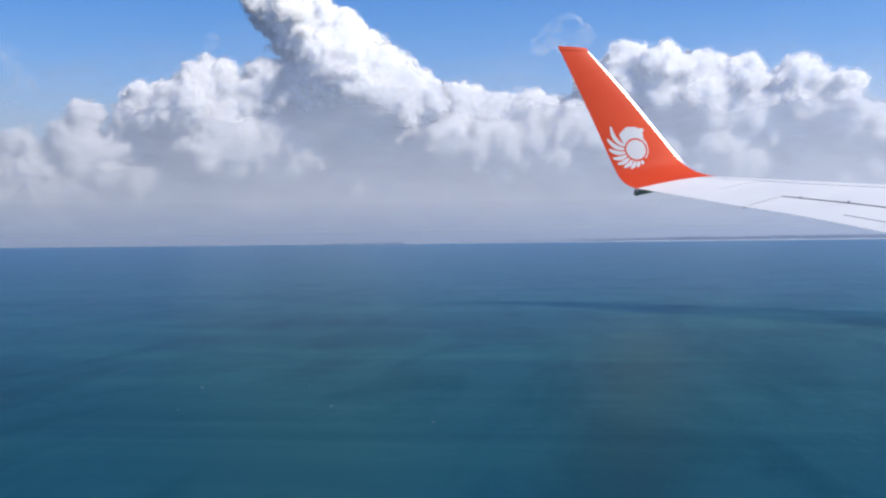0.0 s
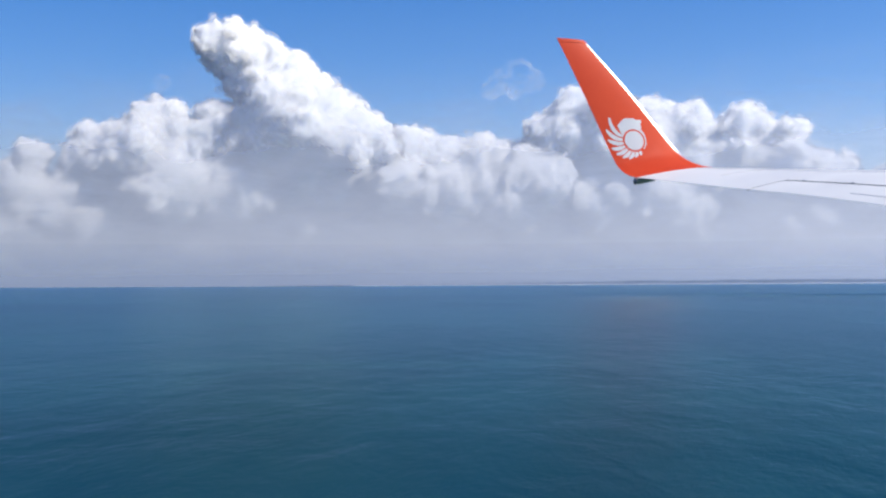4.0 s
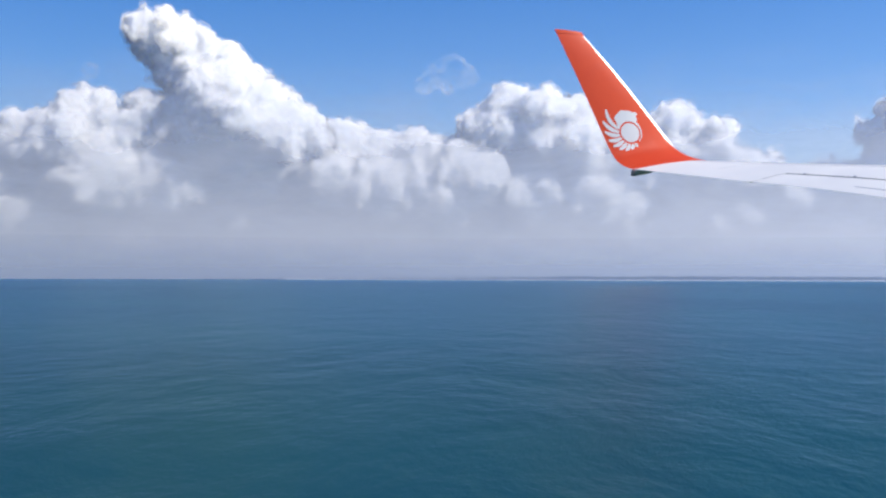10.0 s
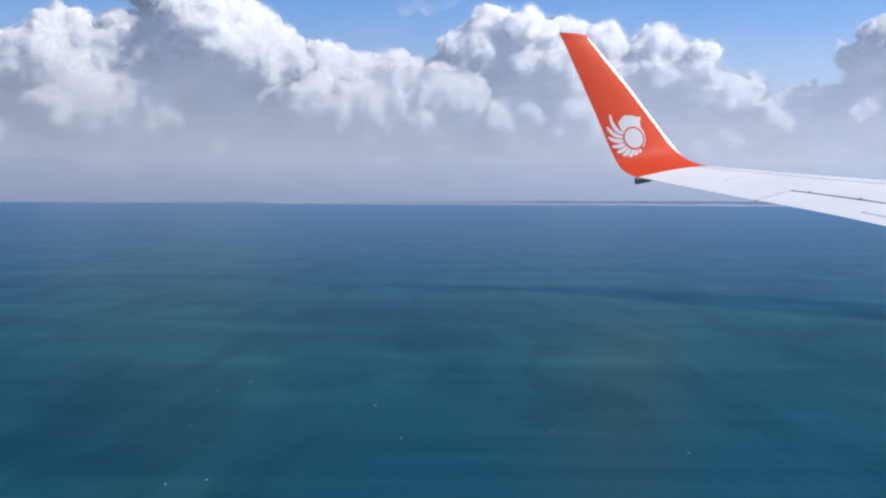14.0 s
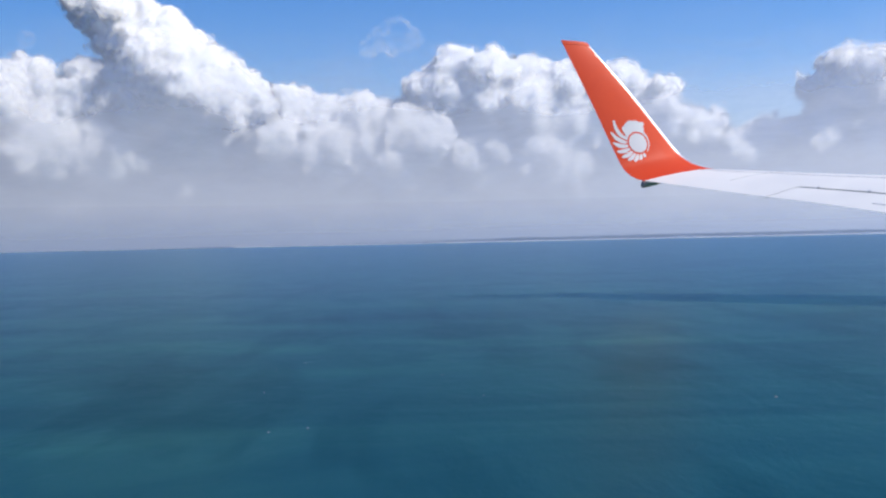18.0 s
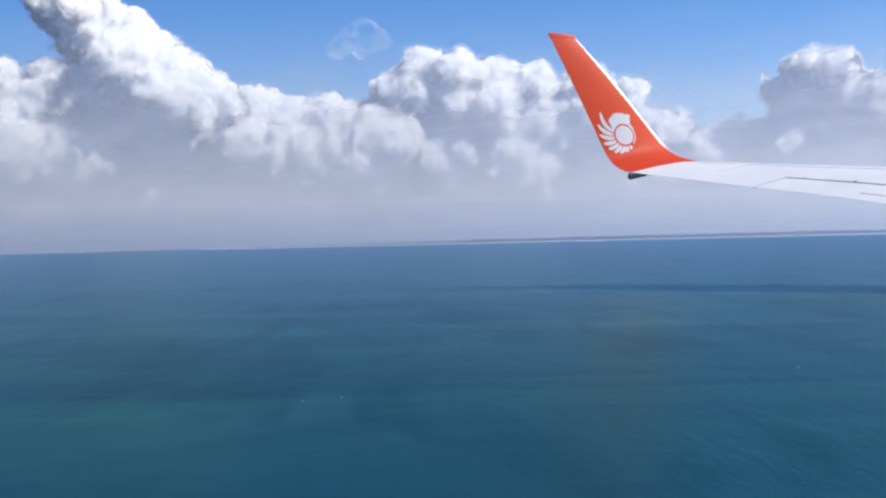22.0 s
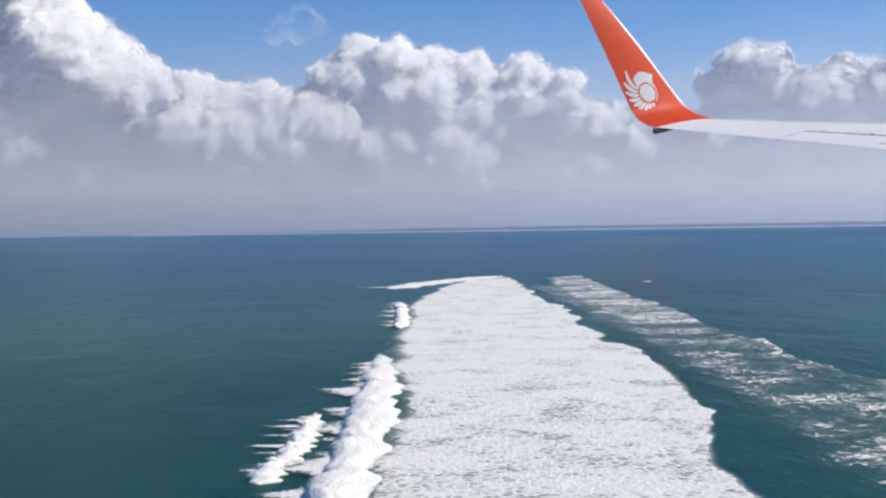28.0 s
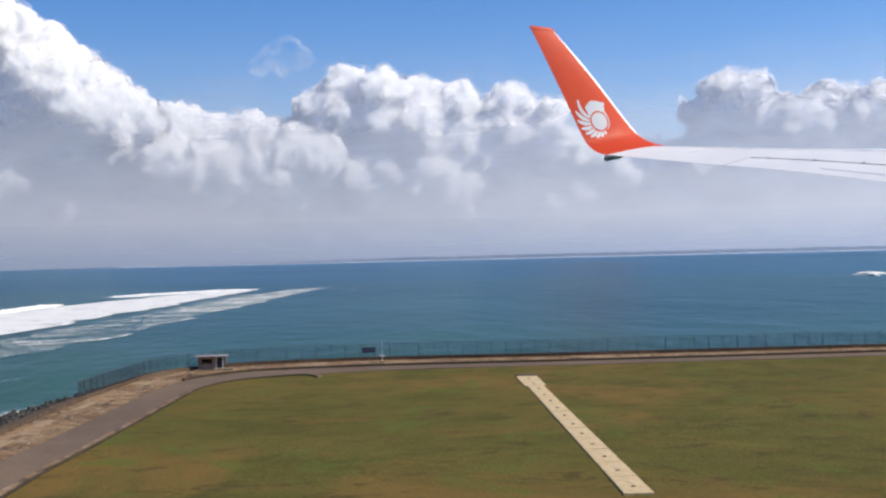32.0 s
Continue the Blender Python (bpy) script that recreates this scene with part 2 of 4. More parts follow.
def mist_material(name, top, thick, tint, ragged, veil):
    """Mist that thins with height. top: where it ends, thick: its cover at the foot."""
    m = Mat(name)
    p = m.where()
    x, y, z = m.axes(p)
    w = m.noise(m.scaled(p, (1, 1, 2.6)), 0.0016, 6, 0.6, 0.5)
    w2 = m.noise(m.scaled(p, (1, 1, 2.2)), 0.0065, 5, 0.6, 0.4)
    lift = m.math("MULTIPLY", m.math("ADD", m.math("SUBTRACT", w, 0.5), m.math("MULTIPLY", m.math("SUBTRACT", w2, 0.5), 0.5)), ragged)
    h = m.math("ADD", z, lift)
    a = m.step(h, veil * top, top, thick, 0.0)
    m.m.cycles.use_bump_map_correction = False
    # forward scatter is put into the colour: mist painted brighter towards the sun's side
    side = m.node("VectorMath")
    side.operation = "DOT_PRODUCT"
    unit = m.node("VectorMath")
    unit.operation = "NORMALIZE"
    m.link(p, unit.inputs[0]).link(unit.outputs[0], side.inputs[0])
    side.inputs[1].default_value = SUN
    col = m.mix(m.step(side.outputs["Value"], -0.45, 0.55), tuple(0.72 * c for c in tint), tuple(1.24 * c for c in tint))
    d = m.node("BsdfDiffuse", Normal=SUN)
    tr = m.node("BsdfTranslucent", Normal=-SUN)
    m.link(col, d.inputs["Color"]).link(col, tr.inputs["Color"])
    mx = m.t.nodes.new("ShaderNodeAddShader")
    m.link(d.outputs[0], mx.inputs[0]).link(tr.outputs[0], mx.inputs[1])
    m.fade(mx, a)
    return m.m


def paint(name, a, b, rough=0.35, scale=3.0, coat=0.3, shine=0.5):
    m = Mat(name)
    p = m.local()
    wear = m.noise(m.scaled(p, (1, 1, 1)), scale, 5, 0.6, 0.3)
    fine = m.noise(p, scale * 14, 4)
    c = m.ramp(m.math("ADD", m.math("MULTIPLY", wear, 0.8), m.math("MULTIPLY", fine, 0.2)), [(0.3, a), (0.7, b)])
    r = m.step(wear, 0.3, 0.7, rough * 0.8, rough * 1.25)
    m.surface(c, r, 0.0, m.bump(fine, 0.03, 0.01), Coat_Weight=coat, Coat_Roughness=0.2, Specular_IOR_Level=shine)
    return m.m


def grass_material():
    """Dry mown grass: green and olive, with ochre bare ground, brown tufts and mowing streaks."""
    m = Mat("mown_airfield_grass")
    p = m.local()
    fine, broad = m.noise(p, 1.6, 6, 0.65), m.noise(p, 0.07, 6, 0.62, 0.6)
    f = m.math("ADD", m.math("MULTIPLY", fine, 0.4), m.math("MULTIPLY", broad, 0.6))
    c = m.ramp(f, [(0.34, (0.075, 0.076, 0.014)), (0.5, (0.122, 0.105, 0.022)), (0.66, (0.175, 0.132, 0.030))])
    bare = m.step(m.noise(p, 0.024, 7, 0.7, 0.8), 0.46, 0.64)
    c = m.mix(m.math("MULTIPLY", bare, 0.8), c, (0.225, 0.132, 0.034))
    rough = m.step(m.noise(m.scaled(p, (0.7, 1.0, 1)), 0.16, 7, 0.75, 0.6), 0.52, 0.66)
    c = m.mix(m.math("MULTIPLY", rough, 0.55), c, (0.170, 0.100, 0.032))
    tuft = m.step(m.noise(m.scaled(p, (0.6, 1.0, 1)), 0.24, 7, 0.74, 0.8), 0.54, 0.63)
    c = m.mix(m.math("MULTIPLY", tuft, 0.6), c, (0.060, 0.046, 0.014))
    lush = m.step(m.noise(m.scaled(p, (1.0, 0.7, 1)), 0.12, 7, 0.72, 0.4), 0.53, 0.64)
    c = m.mix(m.math("MULTIPLY", lush, 0.6), c, (0.118, 0.142, 0.024))
    m.surface(c, 0.95, 0.0, m.bump(fine, 0.25, 0.2), Specular_IOR_Level=0.1)
    return m.m


def worn_walk_material():
    """An old concrete walk: pale worn slabs, brown earth washed over them, dark damp blotches."""
    m = Mat("stained_concrete_path")
    p = m.local()
    fine, broad = m.noise(p, 1.4, 7, 0.7), m.noise(p, 0.11, 6, 0.65, 0.8)
    c = m.ramp(m.math("ADD", m.math("MULTIPLY", fine, 0.45), m.math("MULTIPLY", broad, 0.55)), [(0.42, (0.150, 0.088, 0.044)), (0.5, (0.29, 0.178, 0.090)), (0.58, (0.43, 0.285, 0.155))])
    damp = m.step(m.noise(m.scaled(p, (1, 0.5, 1)), 0.3, 7, 0.74, 0.8), 0.52, 0.60)
    c = m.mix(m.math("MULTIPLY", damp, 0.75), c, (0.085, 0.062, 0.042))
    pale = m.step(m.noise(p, 0.42, 7, 0.72, 0.5), 0.55, 0.62)
    c = m.mix(m.math("MULTIPLY", pale, 0.7), c, (0.50, 0.40, 0.29))
    m.surface(c, 0.92, 0.0, m.bump(fine, 0.3, 0.3), Specular_IOR_Level=0.15)
    return m.m


WATER = water_material()
FOAM = foam_material("surf_foam", 0.77, 1.12, 240.0, 0.36)
FOAM_THIN = foam_material("thin_foam", 0.64, 1.0, 190.0, 0.15)
CREST = foam_material("breaking_crest", 0.46, 0.80, 270.0, 0.7)
CLOUD = cloud_material("cloud_droplets")
VEIL = [cloud_material("cloud_veil", (0.38, 0.72, 0.0, 0.7)), cloud_material("thin_cloud_veil", (0.44, 0.82, 0.0, 0.5)), cloud_material("torn_cloud_veil", (0.5, 0.9, 0.0, 0.35))]
ORANGE = paint("orange_aircraft_paint", (0.70, 0.058, 0.018), (0.78, 0.080, 0.024), 0.5, 1.2, 0.0, 0.15)
WHITE = paint("white_wing_paint", (0.92, 0.89, 0.82), (0.95, 0.93, 0.87), 0.55, 1.2, 0.0)
EMBLEM = paint("white_emblem_film", (0.66, 0.63, 0.62), (0.72, 0.69, 0.68), 0.4)
SILVER = grain("polished_leading_edge", (0.50, 0.51, 0.54), (0.64, 0.65, 0.67), 12, 0.38, 0.03, 0.5)
HOUSING = grain("brown_grey_housing", (0.30, 0.20, 0.18), (0.40, 0.28, 0.25), 12, 0.6, 0.05)
DARK = grain("dark_rubber_seal", (0.025, 0.025, 0.028), (0.06, 0.06, 0.062), 40, 0.7)
GREYPAINT = grain("grey_composite_panel", (0.36, 0.37, 0.39), (0.44, 0.45, 0.46), 6, 0.5, 0.05)
GRASS = grass_material()
ROAD = grain("worn_asphalt", (0.150, 0.102, 0.066), (0.205, 0.145, 0.098), 0.8, 0.9, 0.1, 0, (0.235, 0.160, 0.098))
PATHMAT = worn_walk_material()
KERB = grain("mossy_concrete_kerb", (0.050, 0.036, 0.022), (0.11, 0.08, 0.05), 1.5, 0.95, 0.3)
WALLMAT = grain("dark_sea_wall_concrete", (0.06, 0.046, 0.034), (0.15, 0.115, 0.08), 1.2, 0.9, 0.4)
PARAPET = grain("brown_parapet_concrete", (0.085, 0.056, 0.036), (0.165, 0.110, 0.070), 1.2, 0.9, 0.4, 0, (0.22, 0.155, 0.10))
COPING = grain("pale_concrete_coping", (0.22, 0.165, 0.11), (0.36, 0.28, 0.19), 1.4, 0.9, 0.3)
TETRA = grain("wet_dark_concrete", (0.042, 0.038, 0.032), (0.135, 0.120, 0.098), 1.5, 0.8, 0.4)
SLAB = grain("pale_concrete_slab", (0.62, 0.44, 0.22), (0.80, 0.62, 0.36), 0.9, 0.85, 0.2)
WORN_SLAB = grain("worn_slab", (0.34, 0.235, 0.13), (0.50, 0.37, 0.225), 1.1, 0.9, 0.3, 0, (0.28, 0.18, 0.095))
PLASTER = grain("weathered_plaster", (0.27, 0.145, 0.10), (0.44, 0.28, 0.20), 2.5, 0.9, 0.3)
ROOFING = grain("pale_metal_roofing", (0.34, 0.29, 0.25), (0.46, 0.41, 0.36), 2, 0.6, 0.1)
FENCEMAT = grain("dull_galvanised_steel", (0.05, 0.055, 0.06), (0.11, 0.115, 0.12), 4, 0.6, 0.1, 0.3)
LAMP = grain("brown_lamp_housing", (0.16, 0.07, 0.04), (0.28, 0.13, 0.08), 6, 0.6)
SIGNMAT = grain("dark_blue_sign_panel", (0.02, 0.03, 0.06), (0.04, 0.05, 0.09), 3, 0.6)
POLE = grain("white_steel_pole", (0.66, 0.66, 0.64), (0.78, 0.78, 0.76), 4, 0.5)
FOREST = grain("distant_coastal_wood", (0.010, 0.018, 0.022), (0.024, 0.036, 0.040), 0.05, 0.95, 0.5)
SAND = grain("pale_beach_sand", (0.72, 0.73, 0.72), (0.84, 0.84, 0.82), 0.05, 0.9)
HOUSE_PLASTER = grain("pale_building_plaster", (0.60, 0.58, 0.56), (0.76, 0.74, 0.72), 0.1, 0.8)
TILED = grain("brown_tiled_roof", (0.14, 0.07, 0.05), (0.24, 0.12, 0.08), 0.2, 0.8)
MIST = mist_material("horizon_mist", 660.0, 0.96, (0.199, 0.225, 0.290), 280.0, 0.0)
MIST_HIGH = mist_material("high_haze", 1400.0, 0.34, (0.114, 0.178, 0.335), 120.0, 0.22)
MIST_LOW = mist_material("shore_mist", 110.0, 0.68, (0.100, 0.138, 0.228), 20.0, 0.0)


# ---- mesh helpers ----
def mesh_of(name, verts, faces, material, smooth=False):
    me = bpy.data.meshes.new(name)
    me.from_pydata([tuple(v) for v in verts], [], faces)
    me.materials.append(material)
    if smooth:
        me.polygons.foreach_set("use_smooth", [True] * len(me.polygons))
    me.update()
    return me


def part(name, bm, material, parent=None, label="", smooth=False):
    """Links a bmesh as one mesh object under a thing or under a part."""
    me = bpy.data.meshes.new(name)
    bm.to_mesh(me)
    bm.free()
    me.materials.append(material)
    if smooth:
        me.polygons.foreach_set("use_smooth", [True] * len(me.polygons))
    ob = new(name, me)
    ob.parent = parent
    return tagged(ob, label)


def child(name, me, parent, label=""):
    ob = new(name, me)
    ob.parent = parent
    return tagged(ob, label)


def box(bm, lo, hi, bevel=0.0):
    made = bmesh.ops.create_cube(bm, size=1.0)["verts"]
    for v in made:
        v.co = Vector([lo[k] + (v.co[k] + 0.5) * (hi[k] - lo[k]) for k in range(3)])
    if bevel:
        edges = {e for v in made for e in v.link_edges}
        bmesh.ops.bevel(bm, geom=list(edges), offset=bevel, segments=2, affect="EDGES")


def rod(bm, a, b, r0, r1=None, sides=8):
    a, b = Vector(a), Vector(b)
    m = Matrix.Translation((a + b) / 2) @ (b - a).to_track_quat("Z", "Y").to_matrix().to_4x4()
    bmesh.ops.create_cone(bm, cap_ends=True, segments=sides, radius1=r0, radius2=r0 if r1 is None else r1, depth=(b - a).length, matrix=m)


def curve_through(points, n):
    """n points on a smooth curve through the given ones, evenly spaced."""
    P = np.array([points[0], *points, points[-1]], float)
    P[0], P[-1] = 2 * P[1] - P[2], 2 * P[-2] - P[-3]
    out = []
    for k in range(1, len(P) - 2):
        for u in np.linspace(0, 1, 24, endpoint=False):
            a, b, c, d = P[k - 1:k + 3]
            out.append(0.5 * (2 * b + (c - a) * u + (2 * a - 5 * b + 4 * c - d) * u ** 2 + (3 * b - a - 3 * c + d) * u ** 3))
    out.append(P[-2])
    out = np.array(out)
    s = np.r_[0, np.cumsum(np.linalg.norm(np.diff(out, axis=0), axis=1))]
    t = np.linspace(0, s[-1], n)
    return np.stack([np.interp(t, s, out[:, k]) for k in range(out.shape[1])], 1)


def g(x, y, z):
    """A place on the coast, in its own metres east, north and up, in the world."""
    return Vector((GX + x * G, GY + y * G, z * G))


def coast(name, label="", category="", group="", kind="", at=(0, 0, 0)):
    """An Empty for a thing of the coast, whose parts are given in the coast's metres from `at`."""
    ob = new(name)
    ob.empty_display_size = 0.01
    ob.matrix_world = Matrix.Translation(g(*at)) @ Matrix.Scale(G, 4)
    return tagged(ob, label, category, group, kind)


def band(A, B, za, zb, thick):
    """A strip of ground between two lines, with a side of the given depth all round."""
    n = len(A)
    verts = [(*a, za) for a in A] + [(*b, zb) for b in B] + [(*a, za - thick) for a in A] + [(*b, zb - thick) for b in B]
    faces = []
    for k in range(n - 1):
        faces += [(k, n + k, n + k + 1, k + 1), (2 * n + k, 2 * n + k + 1, k + 1, k), (n + k, 3 * n + k, 3 * n + k + 1, n + k + 1)]
    faces += [(0, 2 * n, 3 * n, n), (n - 1, 2 * n - 1, 4 * n - 1, 3 * n - 1)]
    return verts, faces


# ---- the sea ----
def build_sea():
    r = [0.0]
    while r[-1] < 4700:
        r.append(r[-1] * 1.35 + 0.8)
    n = 96
    verts, faces = [(0, 0, 0)], []
    for q in r[1:]:
        verts += [(q * math.cos(2 * math.pi * k / n), q * math.sin(2 * math.pi * k / n), 0) for k in range(n)]
    faces += [(0, 1 + k, 1 + (k + 1) % n) for k in range(n)]
    for j in range(len(r) - 2):
        a, b = 1 + j * n, 1 + (j + 1) * n
        faces += [(a + k, b + k, b + (k + 1) % n, a + (k + 1) % n) for k in range(n)]
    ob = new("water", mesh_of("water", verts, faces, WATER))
    tagged(ob, "deep blue-green sea with fine wind ripples", "sea", kind="structure")


build_sea()


# ---- clouds ----
CLOUD_AWAY = 3750.0
UNIT = CLOUD_AWAY / 1980.0


def lattice_noise(shape, cell, rng):
    """Smooth random values on a grid, with bumps about `cell` steps wide."""
    out = rng.random([int(s / cell) + 3 for s in shape]).astype(np.float32)
    for ax, s in enumerate(shape):
        t = np.arange(s) / cell
        i = t.astype(int)
        w = t - i
        w = (w * w * (3 - 2 * w)).astype(np.float32)
        sh = [1, 1, 1]
        sh[ax] = s
        w = w.reshape(sh)
        out = np.take(out, i, ax) * (1 - w) + np.take(out, i + 1, ax) * w
    return out


def surface_of(field):
    """The surface where a field on a grid is zero (naive surface nets)."""
    inside = field > 0
    nx, ny, nz = field.shape
    total = np.zeros((nx - 1, ny - 1, nz - 1, 3), np.float32)
    count = np.zeros((nx - 1, ny - 1, nz - 1), np.float32)
    corner = lambda a, dx, dy, dz: a[dx:nx - 1 + dx, dy:ny - 1 + dy, dz:nz - 1 + dz]
    for ax in range(3):
        for p in (0, 1):
            for q in (0, 1):
                lo = [0, 0, 0]
                lo[(ax + 1) % 3], lo[(ax + 2) % 3] = p, q
                hi = list(lo)
                hi[ax] = 1
                f0, f1 = corner(field, *lo), corner(field, *hi)
                cross = corner(inside, *lo) != corner(inside, *hi)
                t = np.where(cross, f0 / np.where(cross, f0 - f1, 1), 0)
                for k in range(3):
                    total[..., k] += np.where(cross, t if k == ax else lo[k], 0)
                count += cross
    used = count > 0
    index = np.full(used.shape, -1, np.int64)
    index[used] = np.arange(used.sum())
    verts = total[used] / count[used][:, None] + np.argwhere(used)
    quads = []
    for ax in range(3):
        a = [slice(1, -1)] * 3
        b = [slice(1, -1)] * 3
        a[ax], b[ax] = slice(0, -1), slice(1, None)
        fa, fb = inside[tuple(a)], inside[tuple(b)]
        at = np.argwhere(fa != fb)
        flip = fa[fa != fb]
        base = at + 1
        base[:, ax] -= 1
        e1, e2 = np.zeros(3, int), np.zeros(3, int)
        e1[(ax + 1) % 3] = e2[(ax + 2) % 3] = 1
        c = [index[tuple((base - d).T)] for d in (0 * e1, e1, e1 + e2, e2)]
        q = np.stack(c, 1)
        q[~flip] = q[~flip][:, ::-1]
        quads.append(q[(q >= 0).all(1)])
    return verts, np.concatenate(quads)


def build_cloud(label, puffs, seed, step=3.0, lumps=1.0, core=True, foot=85):
    """A cumulus cloud. puffs: bearing and height in 1/1980 of its distance, and radius alike."""
    rng = np.random.default_rng(seed)
    balls = []
    for u, h, r in puffs:
        w = rng.uniform(-0.5, 0.5) * r
        balls.append((u, w, h, r))
        for _ in range(16):
            d = rng.normal(size=3)
            d /= np.linalg.norm(d)
            d[2] = abs(d[2]) * 0.9 - 0.15
            d[1] = -abs(d[1]) if rng.random() < 0.75 else d[1]
            r1 = r * rng.uniform(0.24, 0.44)
            c = np.array((u, w, h)) + d * r * rng.uniform(0.72, 0.95)
            balls.append((*c, r1))
            for _ in range(6):
                e = rng.normal(size=3)
                e /= np.linalg.norm(e)
                e[1] = -abs(e[1])
                balls.append((*(c + e * r1 * 0.85), r1 * rng.uniform(0.28, 0.5)))
    B = np.array(balls, np.float32)
    pad = 36
    lo = (B[:, :3] - B[:, 3:]).min(0) - pad
    hi = (B[:, :3] + B[:, 3:]).max(0) + pad
    lo[2] = max(lo[2], 2.0)
    shape = [int(v) for v in np.ceil((hi - lo) / step)]
    field = np.full(shape, -40, np.float32)
    for u, w, h, r in B:
        c = np.array((u, w, h)) - lo
        a = np.maximum(((c - r - 34) / step).astype(int), 0)
        b = np.minimum(((c + r + 34) / step).astype(int) + 2, shape)
        if (b <= a).any():
            continue
        ax = [np.arange(a[k], b[k], dtype=np.float32) * step - c[k] for k in range(3)]
        dist = np.sqrt(ax[0][:, None, None] ** 2 + ax[1][None, :, None] ** 2 + ax[2][None, None, :] ** 2)
        v = r - dist
        sl = tuple(slice(a[k], b[k]) for k in range(3))
        f = field[sl]
        k = 3.0 + 0.06 * r
        s = np.clip(0.5 + 0.5 * (v - f) / k, 0, 1)
        field[sl] = f * (1 - s) + v * s + k * s * (1 - s)
    for cell, amp in ((12, 9.5), (6.0, 5.0), (3.0, 2.6), (1.6, 1.2)):
        n = lattice_noise(shape, cell, rng)
        field += lumps * amp * (np.abs(2 * n - 1) * 1.5 - 0.5)
    if core:
        rise = lo[2] + step * np.arange(shape[2], dtype=np.float32)
        field -= 0.3 * np.maximum(0, foot - rise)[None, None, :]
    for ax in range(3):
        sl = [slice(None)] * 3
        for end in (0, -1):
            sl[ax] = end
            field[tuple(sl)] = -40
    top = None
    for k, level in enumerate((0.0, 3.5, 7.5)):
        if k < 2 and not core:
            continue
        name = "cumulus_cloud" if core and k == 0 else "cloud_veil"
        ob = new(name, cloud_mesh(name, field + level, step, lo, CLOUD if k == 0 else VEIL[k - 1]))
        if top is None:
            top = tagged(ob, label, "cloud", "clouds over the far coast")
        else:
            ob.parent = top
            ob.visible_shadow = False
    return top


def cloud_mesh(name, field, step, lo, material):
    v, q = surface_of(field)
    v = v * step + lo
    az, away = v[:, 0] / 1980, CLOUD_AWAY + v[:, 1] * UNIT
    co = np.stack([away * np.sin(az), away * np.cos(az), v[:, 2] * away / 1980], 1)
    me = bpy.data.meshes.new(name)
    me.vertices.add(len(co))
    me.vertices.foreach_set("co", co.astype(np.float32).ravel())
    me.loops.add(q.size)
    me.loops.foreach_set("vertex_index", q.astype(np.int32).ravel())
    me.polygons.add(len(q))
    me.polygons.foreach_set("loop_start", np.arange(0, q.size, 4, dtype=np.int32))
    me.polygons.foreach_set("loop_total", np.full(len(q), 4, np.int32))
    me.polygons.foreach_set("use_smooth", [True] * len(q))
    me.update(calc_edges=True)
    me.validate()
    me.materials.append(material)
    return me


build_cloud("tall leaning cumulus tower, white with a blue shaded side",
            [(-548, 427, 40), (-505, 402, 55), (-452, 352, 68), (-413, 287, 85), (-355, 252, 90), (-300, 232, 72), (-519, 438, 32),
             (-423, 374, 42), (-374, 312, 62), (-462, 272, 68), (-433, 214, 85), (-350, 184, 70), (-410, 196, 78), (-452, 168, 80), (-372, 176, 74)], 31)
build_cloud("broken bank of white cumulus with knobbly tops",
            [(-648, 280, 48), (-684, 232, 58), (-747, 218, 60), (-602, 238, 60), (-551, 288, 36), (-528, 238, 52), (-782, 158, 55),
             (-711, 168, 70), (-621, 168, 80), (-528, 158, 75), (-856, 215, 32), (-874, 165, 45), (-937, 110, 42), (-820, 120, 60),
             (-985, 140, 28), (-958, 175, 22)], 5)
build_cloud("low row of white cumulus heads",
            [(-226, 232, 52), (-182, 238, 36), (-137, 215, 52), (-77, 232, 33), (-67, 195, 60), (-7, 212, 45), (13, 178, 70), (-236, 175, 65),
             (-140, 150, 70), (-40, 130, 70)], 7)
build_cloud("broad cumulus with a bright cauliflower head",
            [(88, 308, 38), (147, 300, 42), (63, 255, 62), (142, 235, 80), (212, 282, 46), (221, 225, 74), (43, 178, 66), (280, 268, 46),
             (376, 272, 40), (357, 215, 72), (442, 250, 34), (290, 195, 82), (452, 190, 55), (508, 180, 45), (130, 140, 70), (400, 140, 70),
             (250, 130, 70)], 11)
build_cloud("rounded cumulus standing apart in haze",
            [(746, 280, 36), (787, 270, 40), (746, 222, 52), (819, 218, 54), (908, 250, 36), (873, 208, 54), (926, 200, 54), (977, 225, 50),
             (661, 165, 40), (614, 155, 48), (562, 128, 56), (708, 160, 56), (1040, 210, 60), (1100, 180, 60), (800, 140, 60), (900, 130, 60), (702, 240, 32)], 13)
rng_low = random.Random(41)
build_cloud("low flat bank of hazy white cloud near the horizon",
            [(u + rng_low.uniform(-16, 16), 78 + 26 * rng_low.random() ** 1.5, rng_low.uniform(38, 52)) for u in range(-1060, 1180, 32)], 29, 4.0, 0.8, foot=30)
build_cloud("small torn scrap of cloud in blue sky", [(-22, 374, 20), (-46, 360, 15), (6, 362, 15), (-14, 388, 10), (-66, 346, 9), (-24, 350, 12)], 17, 2.4, 0.5, False)
build_cloud("thin white cloud wisp in blue sky", [(-972, 322, 12), (-962, 300, 11), (-952, 278, 9)], 19, 2.6, 0.9, False)
build_cloud("tiny white cloud scrap in blue sky", [(-641, 353, 7)], 23, 2.2, 0.5, False)


